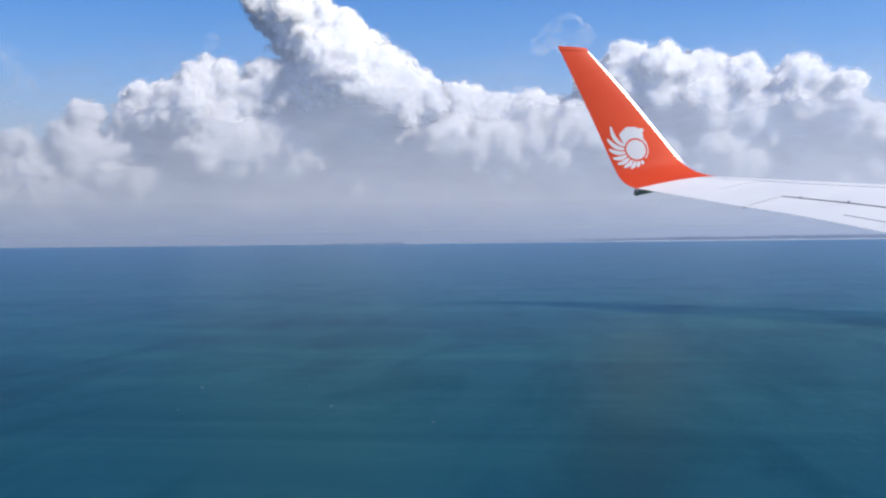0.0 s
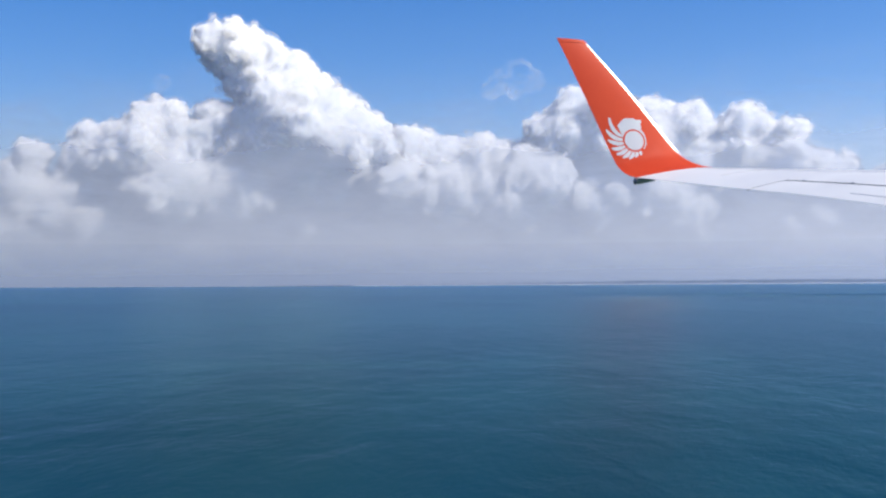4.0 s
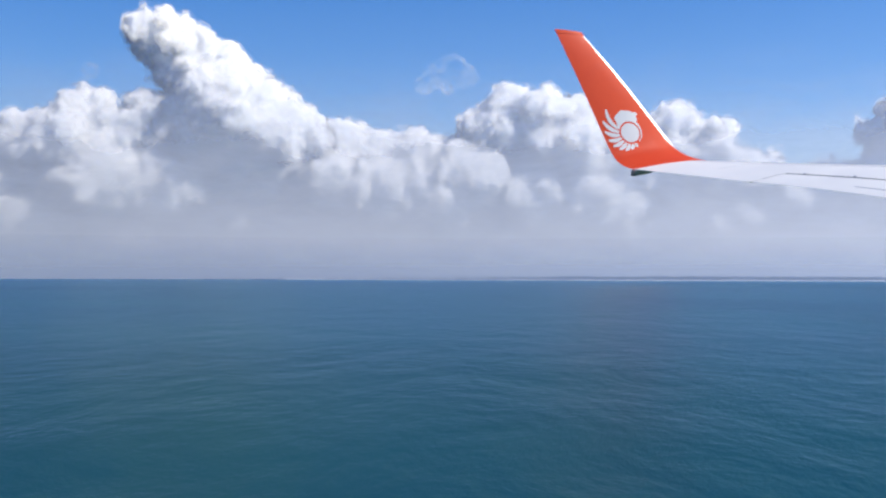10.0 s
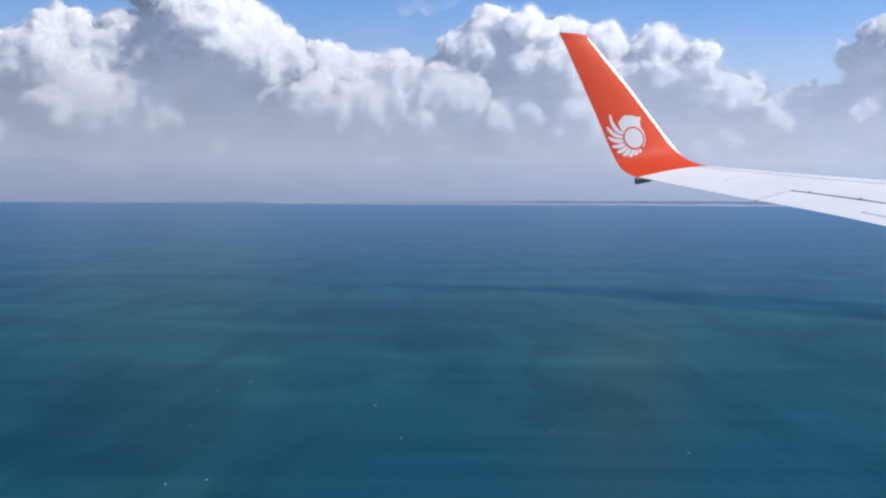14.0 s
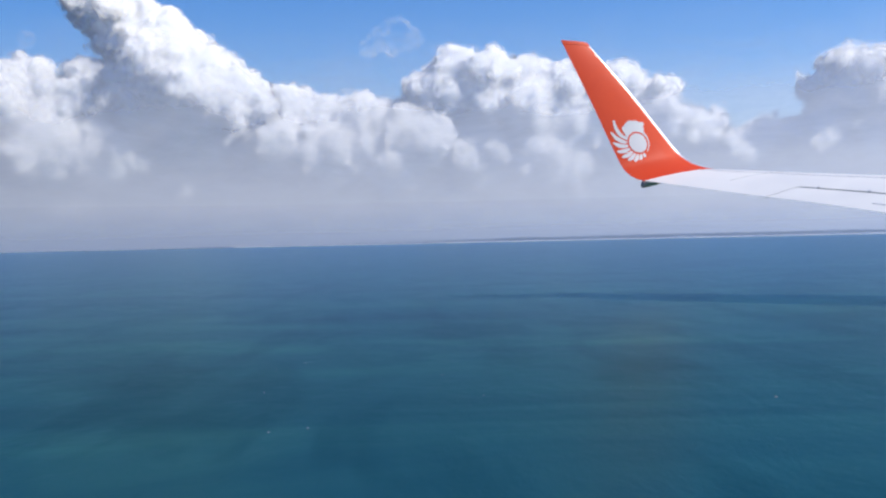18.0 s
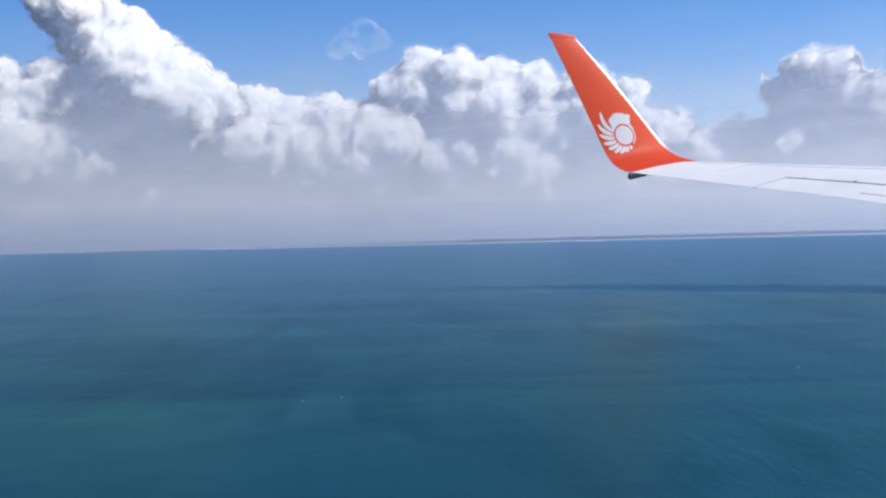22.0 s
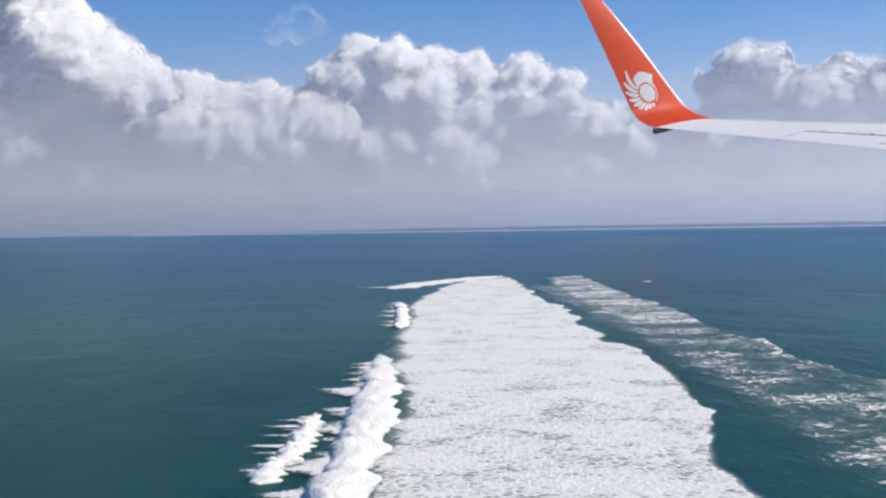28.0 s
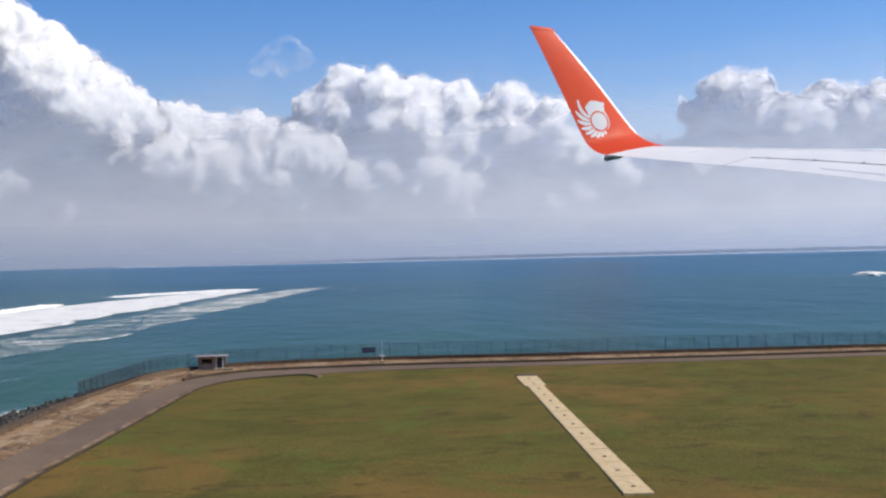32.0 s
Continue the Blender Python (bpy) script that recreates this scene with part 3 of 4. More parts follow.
def build_mist(name, away, top, material, label):
    n = 72
    verts, faces = [], []
    for k in range(n + 1):
        a = radians(-62 + 124 * k / n)
        for j in range(9):
            z = top * j / 8 - (1 if j == 0 else 0)
            r = away + 0.6 * z
            verts.append((r * math.sin(a), r * math.cos(a), z))
    for k in range(n):
        for j in range(8):
            a = k * 9 + j
            faces.append((a, a + 9, a + 10, a + 1))
    ob = new(name, mesh_of(name, verts, faces, material, True))
    ob.visible_shadow = False
    tagged(ob, label, "mist", kind="structure")


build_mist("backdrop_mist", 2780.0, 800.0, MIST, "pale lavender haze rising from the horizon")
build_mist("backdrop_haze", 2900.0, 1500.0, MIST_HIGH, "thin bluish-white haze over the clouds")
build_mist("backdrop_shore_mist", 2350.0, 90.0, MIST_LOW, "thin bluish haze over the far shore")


# ---- the far coast ----
def build_far_coast():
    away, n = 2600.0, 420
    verts, faces = [], []
    for k in range(n + 1):
        t = k / n
        a = radians(-13 + 59 * t)
        rise = 0.05 + 0.95 * min(1, t * 2.6)
        h = 1.35 * rise * (7.0 + 2.0 * max(0, noise.fractal((k * 0.035, 0, 5), 1.0, 2.0, 4)) + 2.2 * noise.noise((k * 0.5, 2, 0)) + 2.0 * noise.noise((k * 1.7, 7, 0)))
        h = max(h, 1.2)
        for r, z in ((0, 0.8), (20, h * 0.7), (60, h), (260, h * 1.1), (300, -2)):
            verts.append(((away + r) * math.sin(a), (away + r) * math.cos(a), z))
    for k in range(n):
        for j in range(4):
            a = k * 5 + j
            faces.append((a, a + 5, a + 6, a + 1))
    tagged(new("far_shore", mesh_of("far_shore", verts, faces, FOREST)), "low wooded shore, dim in haze", "coast", kind="structure")
    verts, faces = [], []
    for k in range(n + 1):
        t = k / n
        a = radians(-9 + 55 * t)
        w = 2.1 + 1.2 * max(0.0, min(1, noise.noise((k * 0.06, 3, 1)) + 0.5)) * min(1, 0.3 + t)
        for r, z in ((-14, 0.05), (-4, w * 0.7), (6, w)):
            verts.append(((away + r) * math.sin(a), (away + r) * math.cos(a), z))
    for k in range(n):
        for j in range(2):
            a = k * 3 + j
            faces.append((a, a + 3, a + 4, a + 1))
    tagged(new("beach", mesh_of("beach", verts, faces, SAND)), "thin pale line of beach and surf", "beach", kind="structure")
    rng = random.Random(4)
    for deg, w, h in ((9.5, 14, 5), (13.6, 11, 4), (14.3, 7, 5), (17.5, 10, 4), (21, 16, 6), (22.4, 9, 4), (26, 12, 6), (30, 14, 5), (4.2, 6, 3)):
        a = radians(deg)
        m = Matrix.Translation(((away - 2) * math.sin(a), (away - 2) * math.cos(a), 3.0)) @ Matrix.Rotation(-a, 4, "Z")
        b = new("coastal_building")
        b.matrix_world = m
        tagged(b, "small pale building among shore trees", "building", "buildings on the far shore")
        bm = bmesh.new()
        box(bm, (-w / 2, -4, -3.2), (w / 2, 4, h))
        part("wall", bm, HOUSE_PLASTER, b)
        bm = bmesh.new()
        for sgn in (-1, 1):
            rod(bm, (-w / 2 - 0.6, sgn * 0.6, h + 0.7), (w / 2 + 0.6, sgn * 0.6, h + 0.7), 1.5, 1.5, 4)
        part("roof", bm, TILED, b)


build_far_coast()


# ---- the wing ----
WING_EYE = Vector((0.0, 0.0, 1.194))
FORE = Vector((math.cos(radians(25)), math.sin(radians(25)), 0))
OUT = Vector((-math.sin(radians(25)), math.cos(radians(25)), 0))


def at_wing(fore, out, up):
    return WING_EYE + FORE * fore + OUT * out + Vector((0, 0, up))


# (trailing edge, leading edge, thickness) from the inboard end to the tip
STATIONS = [((12.95, 6.0, -1.05), (17.77, 6.0, -0.06), 0.085), ((11.9, 11.25, 0.015), (15.04, 11.25, 0.47), 0.08),
            ((11.4, 13.75, 0.425), (13.74, 13.75, 0.71), 0.08), ((10.994, 15.8, 0.755), (12.67, 15.8, 0.93), 0.085)]
BLEND = [((10.994, 15.8, 0.755), (12.67, 15.8, 0.93), 0.085), ((10.924, 15.95, 0.80), (12.381, 15.95, 0.996), 0.09),
         ((10.863, 16.1, 0.903), (12.213, 16.1, 1.126), 0.085), ((10.811, 16.25, 1.101), (12.053, 16.25, 1.338), 0.08),
         ((10.455, 16.52, 2.125), (11.268, 16.52, 2.365), 0.075), ((10.021, 16.8, 3.258), (10.56, 16.8, 3.241), 0.07)]


def refine(stations, n, bend=False):
    flat = np.array([[*a, *b, c] for a, b, c in stations])
    c = curve_through(flat, n)
    for _ in range(4 if bend else 0):
        c[1:-1] = 0.25 * c[:-2] + 0.5 * c[1:-1] + 0.25 * c[2:]
    return [(at_wing(*r[:3]), at_wing(*r[3:6]), r[6]) for r in c]


def aerofoil(x):
    return 5 * (0.2969 * math.sqrt(max(x, 0)) - 0.126 * x - 0.3516 * x ** 2 + 0.2843 * x ** 3 - 0.1036 * x ** 4)


CHORD = [0.0, 0.004, 0.012, 0.025, 0.045, 0.07, 0.12, 0.2, 0.3, 0.42, 0.55, 0.68, 0.8, 0.9, 0.97, 1.0]


def skin(stations):
    """Rings of points round each section: (upper, lower), from the leading edge to the trailing edge."""
    rings = []
    for k, (te, le, th) in enumerate(stations):
        mid = lambda s: (s[0] + s[1]) / 2
        span = mid(stations[min(k + 1, len(stations) - 1)]) - mid(stations[max(k - 1, 0)])
        chord = te - le
        n = chord.cross(span).normalized()
        if n.dot(Vector((0, 0, 1)) - OUT) < 0:
            n = -n
        L = chord.length
        camber = lambda x: 0.07 * x * (1 - x) * L * 0.35
        up = [le + chord * x + n * (aerofoil(x) * th * L + camber(x)) for x in CHORD]
        dn = [le + chord * x + n * (-aerofoil(x) * th * L * 0.8 + camber(x) - (0.004 if x > 0.9 else 0)) for x in CHORD]
        rings.append((up, dn, n))
    return rings


def skin_part(name, rings, lo, hi, material, parent, label="", lift=0.0):
    """The skin between two places along the chord, over and under."""
    bm = bmesh.new()
    ks = [k for k, x in enumerate(CHORD) if lo <= x <= hi]
    grids = []
    for side in (0, 1):
        grids.append([[bm.verts.new(r[side][k] + r[2] * lift * (1 - 2 * side)) for k in ks] for r in rings])
    for side, gr in enumerate(grids):
        for a, b in zip(gr, gr[1:]):
            for j in range(len(ks) - 1):
                q = (a[j], a[j + 1], b[j + 1], b[j])
                bm.faces.new(q if side == 0 else q[::-1])
    for j in (0, -1):
        for i in range(len(rings) - 1):
            q = [grids[0][i][j], grids[0][i + 1][j], grids[1][i + 1][j], grids[1][i][j]]
            bm.faces.new(q)
    for i in (0, -1):
        bm.faces.new([*grids[0][i], *reversed(grids[1][i])])
    bmesh.ops.remove_doubles(bm, verts=bm.verts, dist=0.0005)
    bmesh.ops.recalc_face_normals(bm, faces=bm.faces)
    ob = part(name, bm, material, parent, label, True)
    ob.data.set_sharp_from_angle(angle=radians(40))
    return ob


def on_upper(rings, stations, i, x):
    """A point of the upper skin: i along the span (may be broken), x along the chord."""
    k = min(int(i), len(rings) - 2)
    w = i - k
    def one(r):
        j = max(j for j, c in enumerate(CHORD[:-1]) if c <= x)
        v = (x - CHORD[j]) / (CHORD[j + 1] - CHORD[j])
        return r[0][j].lerp(r[0][j + 1], v)
    return one(rings[k]).lerp(one(rings[k + 1]), w), rings[k][2].lerp(rings[k + 1][2], w).normalized()


def build_wing():
    wing = new("aircraft_wing")
    wing.empty_display_size = 0.3
    tagged(wing, "white airliner wing with an upturned orange winglet", "aircraft wing")
    inner = refine(STATIONS, 26)
    rings = skin(inner)
    skin_part("wing_panel", rings, 0.07, 1.0, WHITE, wing)
    skin_part("leading_edge", rings, 0.0, 0.07, SILVER, wing, "polished metal leading edge")
    tip = refine(BLEND, 44, True)
    trings = skin(tip)
    let = skin_part("winglet", trings, 0.07, 1.0, ORANGE, wing, "glossy orange winglet with a white emblem")
    skin_part("winglet_leading_edge", trings, 0.0, 0.07, SILVER, let, "bright metal leading edge")
    skin_part("tip_cap", trings[-2:], 0.0, 1.0, ORANGE, let, "orange tip cap", 0.006)

    def seam(name, pts, width, mat, parent, up=0.004):
        """A narrow strip on the upper skin, through (span, chord) places."""
        bm = bmesh.new()
        rows = []
        fine = curve_through(pts, 30) if len(pts) > 2 else np.linspace(pts[0], pts[1], 24)
        for i, x in fine:
            p, n = on_upper(rings, inner, i, min(x, 0.999))
            q, _ = on_upper(rings, inner, i, min(x + 0.004, 1.0))
            d = (q - p).normalized() * width
            rows.append([bm.verts.new(p + n * up - d / 2), bm.verts.new(p + n * up + d / 2), bm.verts.new(p - n * 0.02 + d / 2), bm.verts.new(p - n * 0.02 - d / 2)])
        for a, b in zip(rows, rows[1:]):
            for j in range(4):
                bm.faces.new((a[j], b[j], b[(j + 1) % 4], a[(j + 1) % 4]))
        bmesh.ops.recalc_face_normals(bm, faces=bm.faces)
        return part(name, bm, mat, parent)

    # aileron hinge line, tab line, spoiler line
    seam("hinge_gap", [(18.85, 0.72), (6.0, 0.72)], 0.035, DARK, wing)
    seam("hinge_gap", [(18.9, 0.72), (18.85, 0.995)], 0.05, DARK, wing)
    seam("tab_gap", [(15.0, 0.90), (4.0, 0.90)], 0.018, GREYPAINT, wing)
    seam("panel_seam", [(25, 0.30), (2, 0.30)], 0.012, GREYPAINT, wing)
    seam("panel_seam", [(22.0, 0.12), (22.0, 0.70)], 0.012, GREYPAINT, wing)
    for i in (18.2, 16.2, 14.2, 12.2, 10.2):
        p, n = on_upper(rings, inner, i, 0.70)
        bm = bmesh.new()
        rod(bm, p - n * 0.01, p + n * 0.012, 0.03, 0.022, 10)
        part("hinge_cover", bm, GREYPAINT, wing)
    # flap track fairing under the trailing edge
    bm = bmesh.new()
    p, n = on_upper(rings, inner, 11.2, 0.96)
    aft = (inner[11][0] - inner[11][1]).normalized()
    prof = [(-1.5, 0.03), (-1.0, 0.09), (-0.4, 0.11), (0.0, 0.09), (0.24, 0.05), (0.34, 0.012)]
    loops = []
    side = aft.cross(n).normalized()
    for d, r in prof:
        c = p + aft * d - n * 0.12
        loops.append([bm.verts.new(c + side * r * 0.6 * math.cos(a) + n * r * math.sin(a)) for a in [2 * math.pi * k / 12 for k in range(12)]])
    for a, b in zip(loops, loops[1:]):
        for k in range(12):
            bm.faces.new((a[k], a[(k + 1) % 12], b[(k + 1) % 12], b[k]))
    bm.faces.new(loops[0])
    bm.faces.new(loops[-1][::-1])
    bmesh.ops.recalc_face_normals(bm, faces=bm.faces)
    part("flap_track_fairing", bm, GREYPAINT, wing, "grey flap track fairing", True)
    # dark light housing at the tip's trailing edge
    te, le, _ = tip[0]
    ch = (le - te).normalized()
    bm = bmesh.new()
    pr = [(-0.04, 0.050), (-0.02, 0.062), (0.25, 0.055), (0.45, 0.030), (0.72, 0.006)]
    loops = []
    for d, r in pr:
        c = te + ch * d + Vector((0, 0, -0.060 + d * 0.06))
        loops.append([bm.verts.new(c + OUT * 0.05 * math.cos(a) + Vector((0, 0, r * math.sin(a)))) for a in [2 * math.pi * k / 10 for k in range(10)]])
    for a, b in zip(loops, loops[1:]):
        for k in range(10):
            bm.faces.new((a[k], a[(k + 1) % 10], b[(k + 1) % 10], b[k]))
    bm.faces.new(loops[0])
    bm.faces.new(loops[-1][::-1])
    bmesh.ops.recalc_face_normals(bm, faces=bm.faces)
    part("tail_light_housing", bm, HOUSING, wing, "brownish grey tail light housing", True)
    # a short static wick on the leading edge side
    bm = bmesh.new()
    a = at_wing(12.67, 15.8, 0.925)
    b = at_wing(13.05, 15.05, 0.875)
    rod(bm, a, b, 0.012, 0.004, 6)
    part("edge_strip", bm, DARK, wing)

    # emblem: plain white shapes lying on the inner face
    def on_let(i, x):
        return on_upper(trings, tip, i, x)

    # the face's own frame: along the chord forward, up along the span
    o, n = on_let(19.0, 0.52)
    up_pt, _ = on_let(23.0, 0.52)
    fw, _ = on_let(19.0, 0.3)
    ex = (fw - o).normalized()
    ez = (up_pt - o)
    ez = (ez - ex * ez.dot(ex)).normalized()
    nn = ex.cross(ez)
    if nn.dot(n) < 0:
        nn = -nn

    def emblem(name, outline, centre):
        bm = bmesh.new()
        top = []
        for x, z in outline:
            p = o + ex * (x * 1.12 + centre[0]) + ez * (z * 1.12 + centre[1])
            top.append(p)
        base = []
        for p in top:
            # drop on to the skin
            hit, where, nrm, _ = let.ray_cast(p + n * 0.5, -n)
            base.append(where + n * 0.003 if hit else p)
        vs = [bm.verts.new(p) for p in base]
        lo = [bm.verts.new(p - n * 0.006) for p in base]
        f = bm.faces.new(vs)
        if f.normal.dot(n) < 0:
            f.normal_flip()
        m = len(vs)
        for k in range(m):
            bm.faces.new((vs[k], vs[(k + 1) % m], lo[(k + 1) % m], lo[k]))
        bmesh.ops.triangulate(bm, faces=[f])
        bmesh.ops.recalc_face_normals(bm, faces=bm.faces)
        part(name, bm, EMBLEM, let, "white emblem film")

    return wing, emblem


wing, emblem = build_wing()
EM = (0.035, -0.335)
arc = lambda r, a0, a1, n: [(r * math.cos(radians(a0 + (a1 - a0) * k / (n - 1))), r * math.sin(radians(a0 + (a1 - a0) * k / (n - 1)))) for k in range(n)]
emblem("emblem_disc", arc(0.158, 0, 350, 32), EM)
# a crest that wraps the disc, with a stepped edge
CREST_EDGE = [(-0.185, 0.29), (-0.14, 0.325), (-0.06, 0.37), (-0.01, 0.38), (0.05, 0.36), (0.11, 0.35), (0.16, 0.31), (0.225, 0.30), (0.235, 0.255),
              (0.195, 0.235), (0.20, 0.185), (0.175, 0.15), (0.205, 0.07), (0.205, -0.02), (0.18, -0.10), (0.11, -0.175)]
emblem("emblem_crest", CREST_EDGE + arc(0.185, -58, 148, 22), EM)
TIPS = [(-0.27, 0.45), (-0.385, 0.28), (-0.415, 0.115), (-0.405, -0.035), (-0.365, -0.14), (-0.29, -0.215), (-0.195, -0.26), (-0.09, -0.262), (0.015, -0.25)]
for k, tip_at in enumerate(TIPS):
    ang = radians(146 + 16.5 * k)
    root = np.array((0.186 * math.cos(ang), 0.186 * math.sin(ang)))
    end = np.array(tip_at)
    long = np.linalg.norm(end - root)
    mid = root + np.array((math.cos(ang), math.sin(ang))) * long * 0.55
    left, right = [], []
    for u in np.linspace(0, 1, 9):
        p = root * (1 - u) ** 2 + mid * 2 * u * (1 - u) + end * u * u
        d = (mid - root) * (1 - u) + (end - mid) * u
        d /= np.linalg.norm(d)
        w = 0.007 + 0.027 * math.sin(math.pi * min(1, 0.12 + u * 0.80)) * (0.55 + 0.45 * min(1, long / 0.24))
        left.append((p[0] - d[1] * w, p[1] + d[0] * w))
        right.append((p[0] + d[1] * w, p[1] - d[0] * w))
    emblem("emblem_feather", left + right[::-1], EM)


# ---- surf ----
def foam_sheet(name, left, right, material, label, n=160, m=18, soft=(0.15, 0.25), fade_ends=(0.08, 0.05), z=0.25, keep=1.0, thin=0.0, rag=0.0):
    """Foam between two lines on the sea. soft: how far it thins at the left and the right edge."""
    A, B = curve_through(left, n), curve_through(right, n)
    verts, faces, body = [], [], []
    for k in range(n):
        t = k / (n - 1)
        for j in range(m + 1):
            s = j / m
            p = A[k] * (1 - s) + B[k] * s
            wob = noise.noise((p[0] * 0.05, p[1] * 0.03, 4)) * 7 + noise.noise((p[0] * 0.16, p[1] * 0.1, 1)) * 3
            edge = rag * max(s, 0.9 - 2 * s)
            tail = rag * 14 * noise.noise((p[0] * 0.09, 3, 7)) * max(0, 1 - t / 0.15)
            verts.append(g(p[0] + wob * edge, p[1] + wob * 0.4 + tail, z + 0.15 * noise.noise((p[0] * 0.2, p[1] * 0.2, 9))))
            e = min(1, s / soft[0] if soft[0] else 1, (1 - s) / soft[1] if soft[1] else 1) if soft else 1
            e *= min(1, t / fade_ends[0] if fade_ends[0] else 1, (1 - t) / fade_ends[1] if fade_ends[1] else 1)
            body.append(max(0.0, min(1.0, e)) * keep * (1 - thin * max(0, 1 - t * 3)))
    for k in range(n - 1):
        for j in range(m):
            a = k * (m + 1) + j
            faces.append((a, a + 1, a + m + 2, a + m + 1))
    me = mesh_of(name, verts, faces, material, True)
    att = me.attributes.new("body", "FLOAT", "POINT")
    att.data.foreach_set("value", body)
    return tagged(new(name, me), label, "surf", "surf on the reef", "stuff")


def breaker(line, height, width, label, seed=0):
    """A rolling white crest along a line, steep on the landward side."""
    n, m = 150, 12
    L = curve_through(line, n)
    verts, faces, body = [], [], []
    for k in range(n):
        t = k / (n - 1)
        d = L[min(k + 1, n - 1)] - L[max(k - 1, 0)]
        d /= np.linalg.norm(d)
        side = np.array((d[1], -d[0]))
        taper = min(1, t / 0.05, (1 - t) / 0.22) ** 0.7 * (0.75 + 0.25 * noise.noise((k * 0.3, seed, 21)))
        lump = 1 + 0.35 * noise.noise((k * 0.13, seed, 0)) + 0.2 * noise.noise((k * 0.5, seed, 3))
        for j in range(m + 1):
            s = j / m
            prof = math.sin(math.pi * s ** 0.7)
            rag = 1 + 0.5 * noise.noise((k * 0.35, j * 0.6, seed + 5))
            p = L[k] + side * (s - 0.5) * width * (0.35 + 0.65 * taper) * (1 + 0.75 * noise.noise((k * 0.09, seed, 8)) + 0.3 * noise.noise((k * 0.3, seed, 6)))
            p = p + side * (0.22 * width * noise.noise((k * 0.11, seed, 14)) + 0.12 * width * noise.noise((k * 0.33, seed, 15)))
            verts.append(g(p[0], p[1], -0.2 + (0.3 + height * lump * rag * taper) * prof))
            body.append(max(0, min(1, s / 0.3, (1 - s) / 0.08)) * (0.7 + 0.4 * taper))
    for k in range(n - 1):
        for j in range(m):
            a = k * (m + 1) + j
            faces.append((a, a + 1, a + m + 2, a + m + 1))
    me = mesh_of("breaker", verts, faces, CREST, True)
    att = me.attributes.new("body", "FLOAT", "POINT")
    att.data.foreach_set("value", body)
    wave = tagged(new("breaker", me), label, "breaking wave", "breakers on the reef")
    # spray blown back over the crest, low and torn
    verts, faces, body = [], [], []
    for k in range(n):
        t = k / (n - 1)
        reach = width * (0.35 + 3.2 * max(0, noise.noise((k * 0.13, seed, 11)) + 0.12 + 0.25 * noise.noise((k * 0.5, seed, 12)))) * min(1, t / 0.08, (1 - t) / 0.08)
        for j in range(7):
            s = j / 6
            verts.append(g(L[k][0] - s * reach, L[k][1] + 0.25 * s * reach, 0.3 + height * 0.22 * (1 - s) ** 2))
            body.append((1 - s) ** 0.8 * 1.25)
    for k in range(n - 1):
        for j in range(6):
            a = k * 7 + j
            faces.append((a, a + 1, a + 8, a + 7))
    me = mesh_of("spray", verts, faces, FOAM_THIN, True)
    att = me.attributes.new("body", "FLOAT", "POINT")
    att.data.foreach_set("value", body)
    child("spray", me, wave, "torn white spray")
    return wave


FOAM_LEFT = [(-123, 108), (-126, 135), (-128, 160), (-125, 190), (-119, 232), (-112, 285), (-103, 345), (-95, 430), (-88, 530), (-72, 670), (-45, 860), (18, 1090)]
FOAM_RIGHT = [(-92, 120), (-80, 132), (-68, 148), (-61, 178), (-53, 210), (-47, 250), (-36, 335), (-22, 374), (-3, 455), (6, 590), (22, 690), (36, 850), (66, 1130)]
foam_sheet("foam_sheet", FOAM_LEFT, FOAM_RIGHT, FOAM, "broad white sheet of broken surf foam", 240, 26, (0.12, 0.02), (0.03, 0.02), 0.25, 1.04, 0.16, 1.0)
foam_sheet("foam_sheet", [(-62, 196), (-56, 225), (-50, 270), (-41, 330), (-30, 400), (-16, 520), (8, 760), (36, 980)],
           [(-18, 236), (-2, 252), (13, 292), (20, 312), (34, 392), (44, 450), (52, 540), (70, 720), (74, 980)],
           FOAM_THIN, "thin streaky foam over the reef", 220, 26, (0.45, 0.03), (0.10, 0.03), 0.15, 0.63, 0.0, 1.0)
for left, right in (([(-6, 250), (4, 262), (12, 282)], [(-2, 240), (10, 254), (17, 282)]),
                    ([(0, 384), (14, 388), (28, 398), (40, 430)], [(4, 372), (18, 380), (36, 392), (45, 432)]),
                    ([(26, 496), (40, 506), (50, 540)], [(30, 484), (46, 497), (57, 545)]),
                    ([(-22, 216), (-16, 219), (-10, 222)], [(-20, 212), (-13, 216), (-9, 222)]),
                    ([(34, 258), (38, 260), (42, 262)], [(35, 255), (39, 257), (42, 261)])):
    wide = 0.35 * (abs(left[-1][0] - left[0][0]))
    back = [(x - wide, y + 0.8 * wide) for x, y in left]
    foam_sheet("foam_streak", back, right, FOAM_THIN, "short white foam streak with a lacy back", 80, 20, (0.95, 0.05), (0.2, 0.1), 0.3, 0.86, 0.0, 0.35)
breaker([(-129, 172), (-123, 190), (-116, 235), (-110, 285), (-100, 360), (-92, 440), (-86, 520)], 2.6, 15, "curling white breaker with a ragged back", 1)
breaker([(-72, 620), (-66, 690), (-59, 800)], 2.4, 9, "short white breaker on the reef", 2)
breaker([(-52, 960), (0, 1060), (30, 1100), (62, 1150)], 1.8, 24, "long low breaker on the outer reef", 3)
breaker([(-118, 330), (-112, 360), (-108, 400)], 1.5, 7, "short white breaker on the reef", 4)
foam_sheet("foam_sheet", [(4, 560), (14, 640), (26, 780), (44, 880), (62, 1000), (84, 1100)], [(46, 545), (62, 610), (72, 680), (84, 765), (92, 850), (112, 1010), (134, 1160)],
           FOAM_THIN, "thin pale foam trailing off the reef's end", 140, 24, (0.35, 0.04), (0.12, 0.04), 0.18, 0.72, 0.0, 1.2)
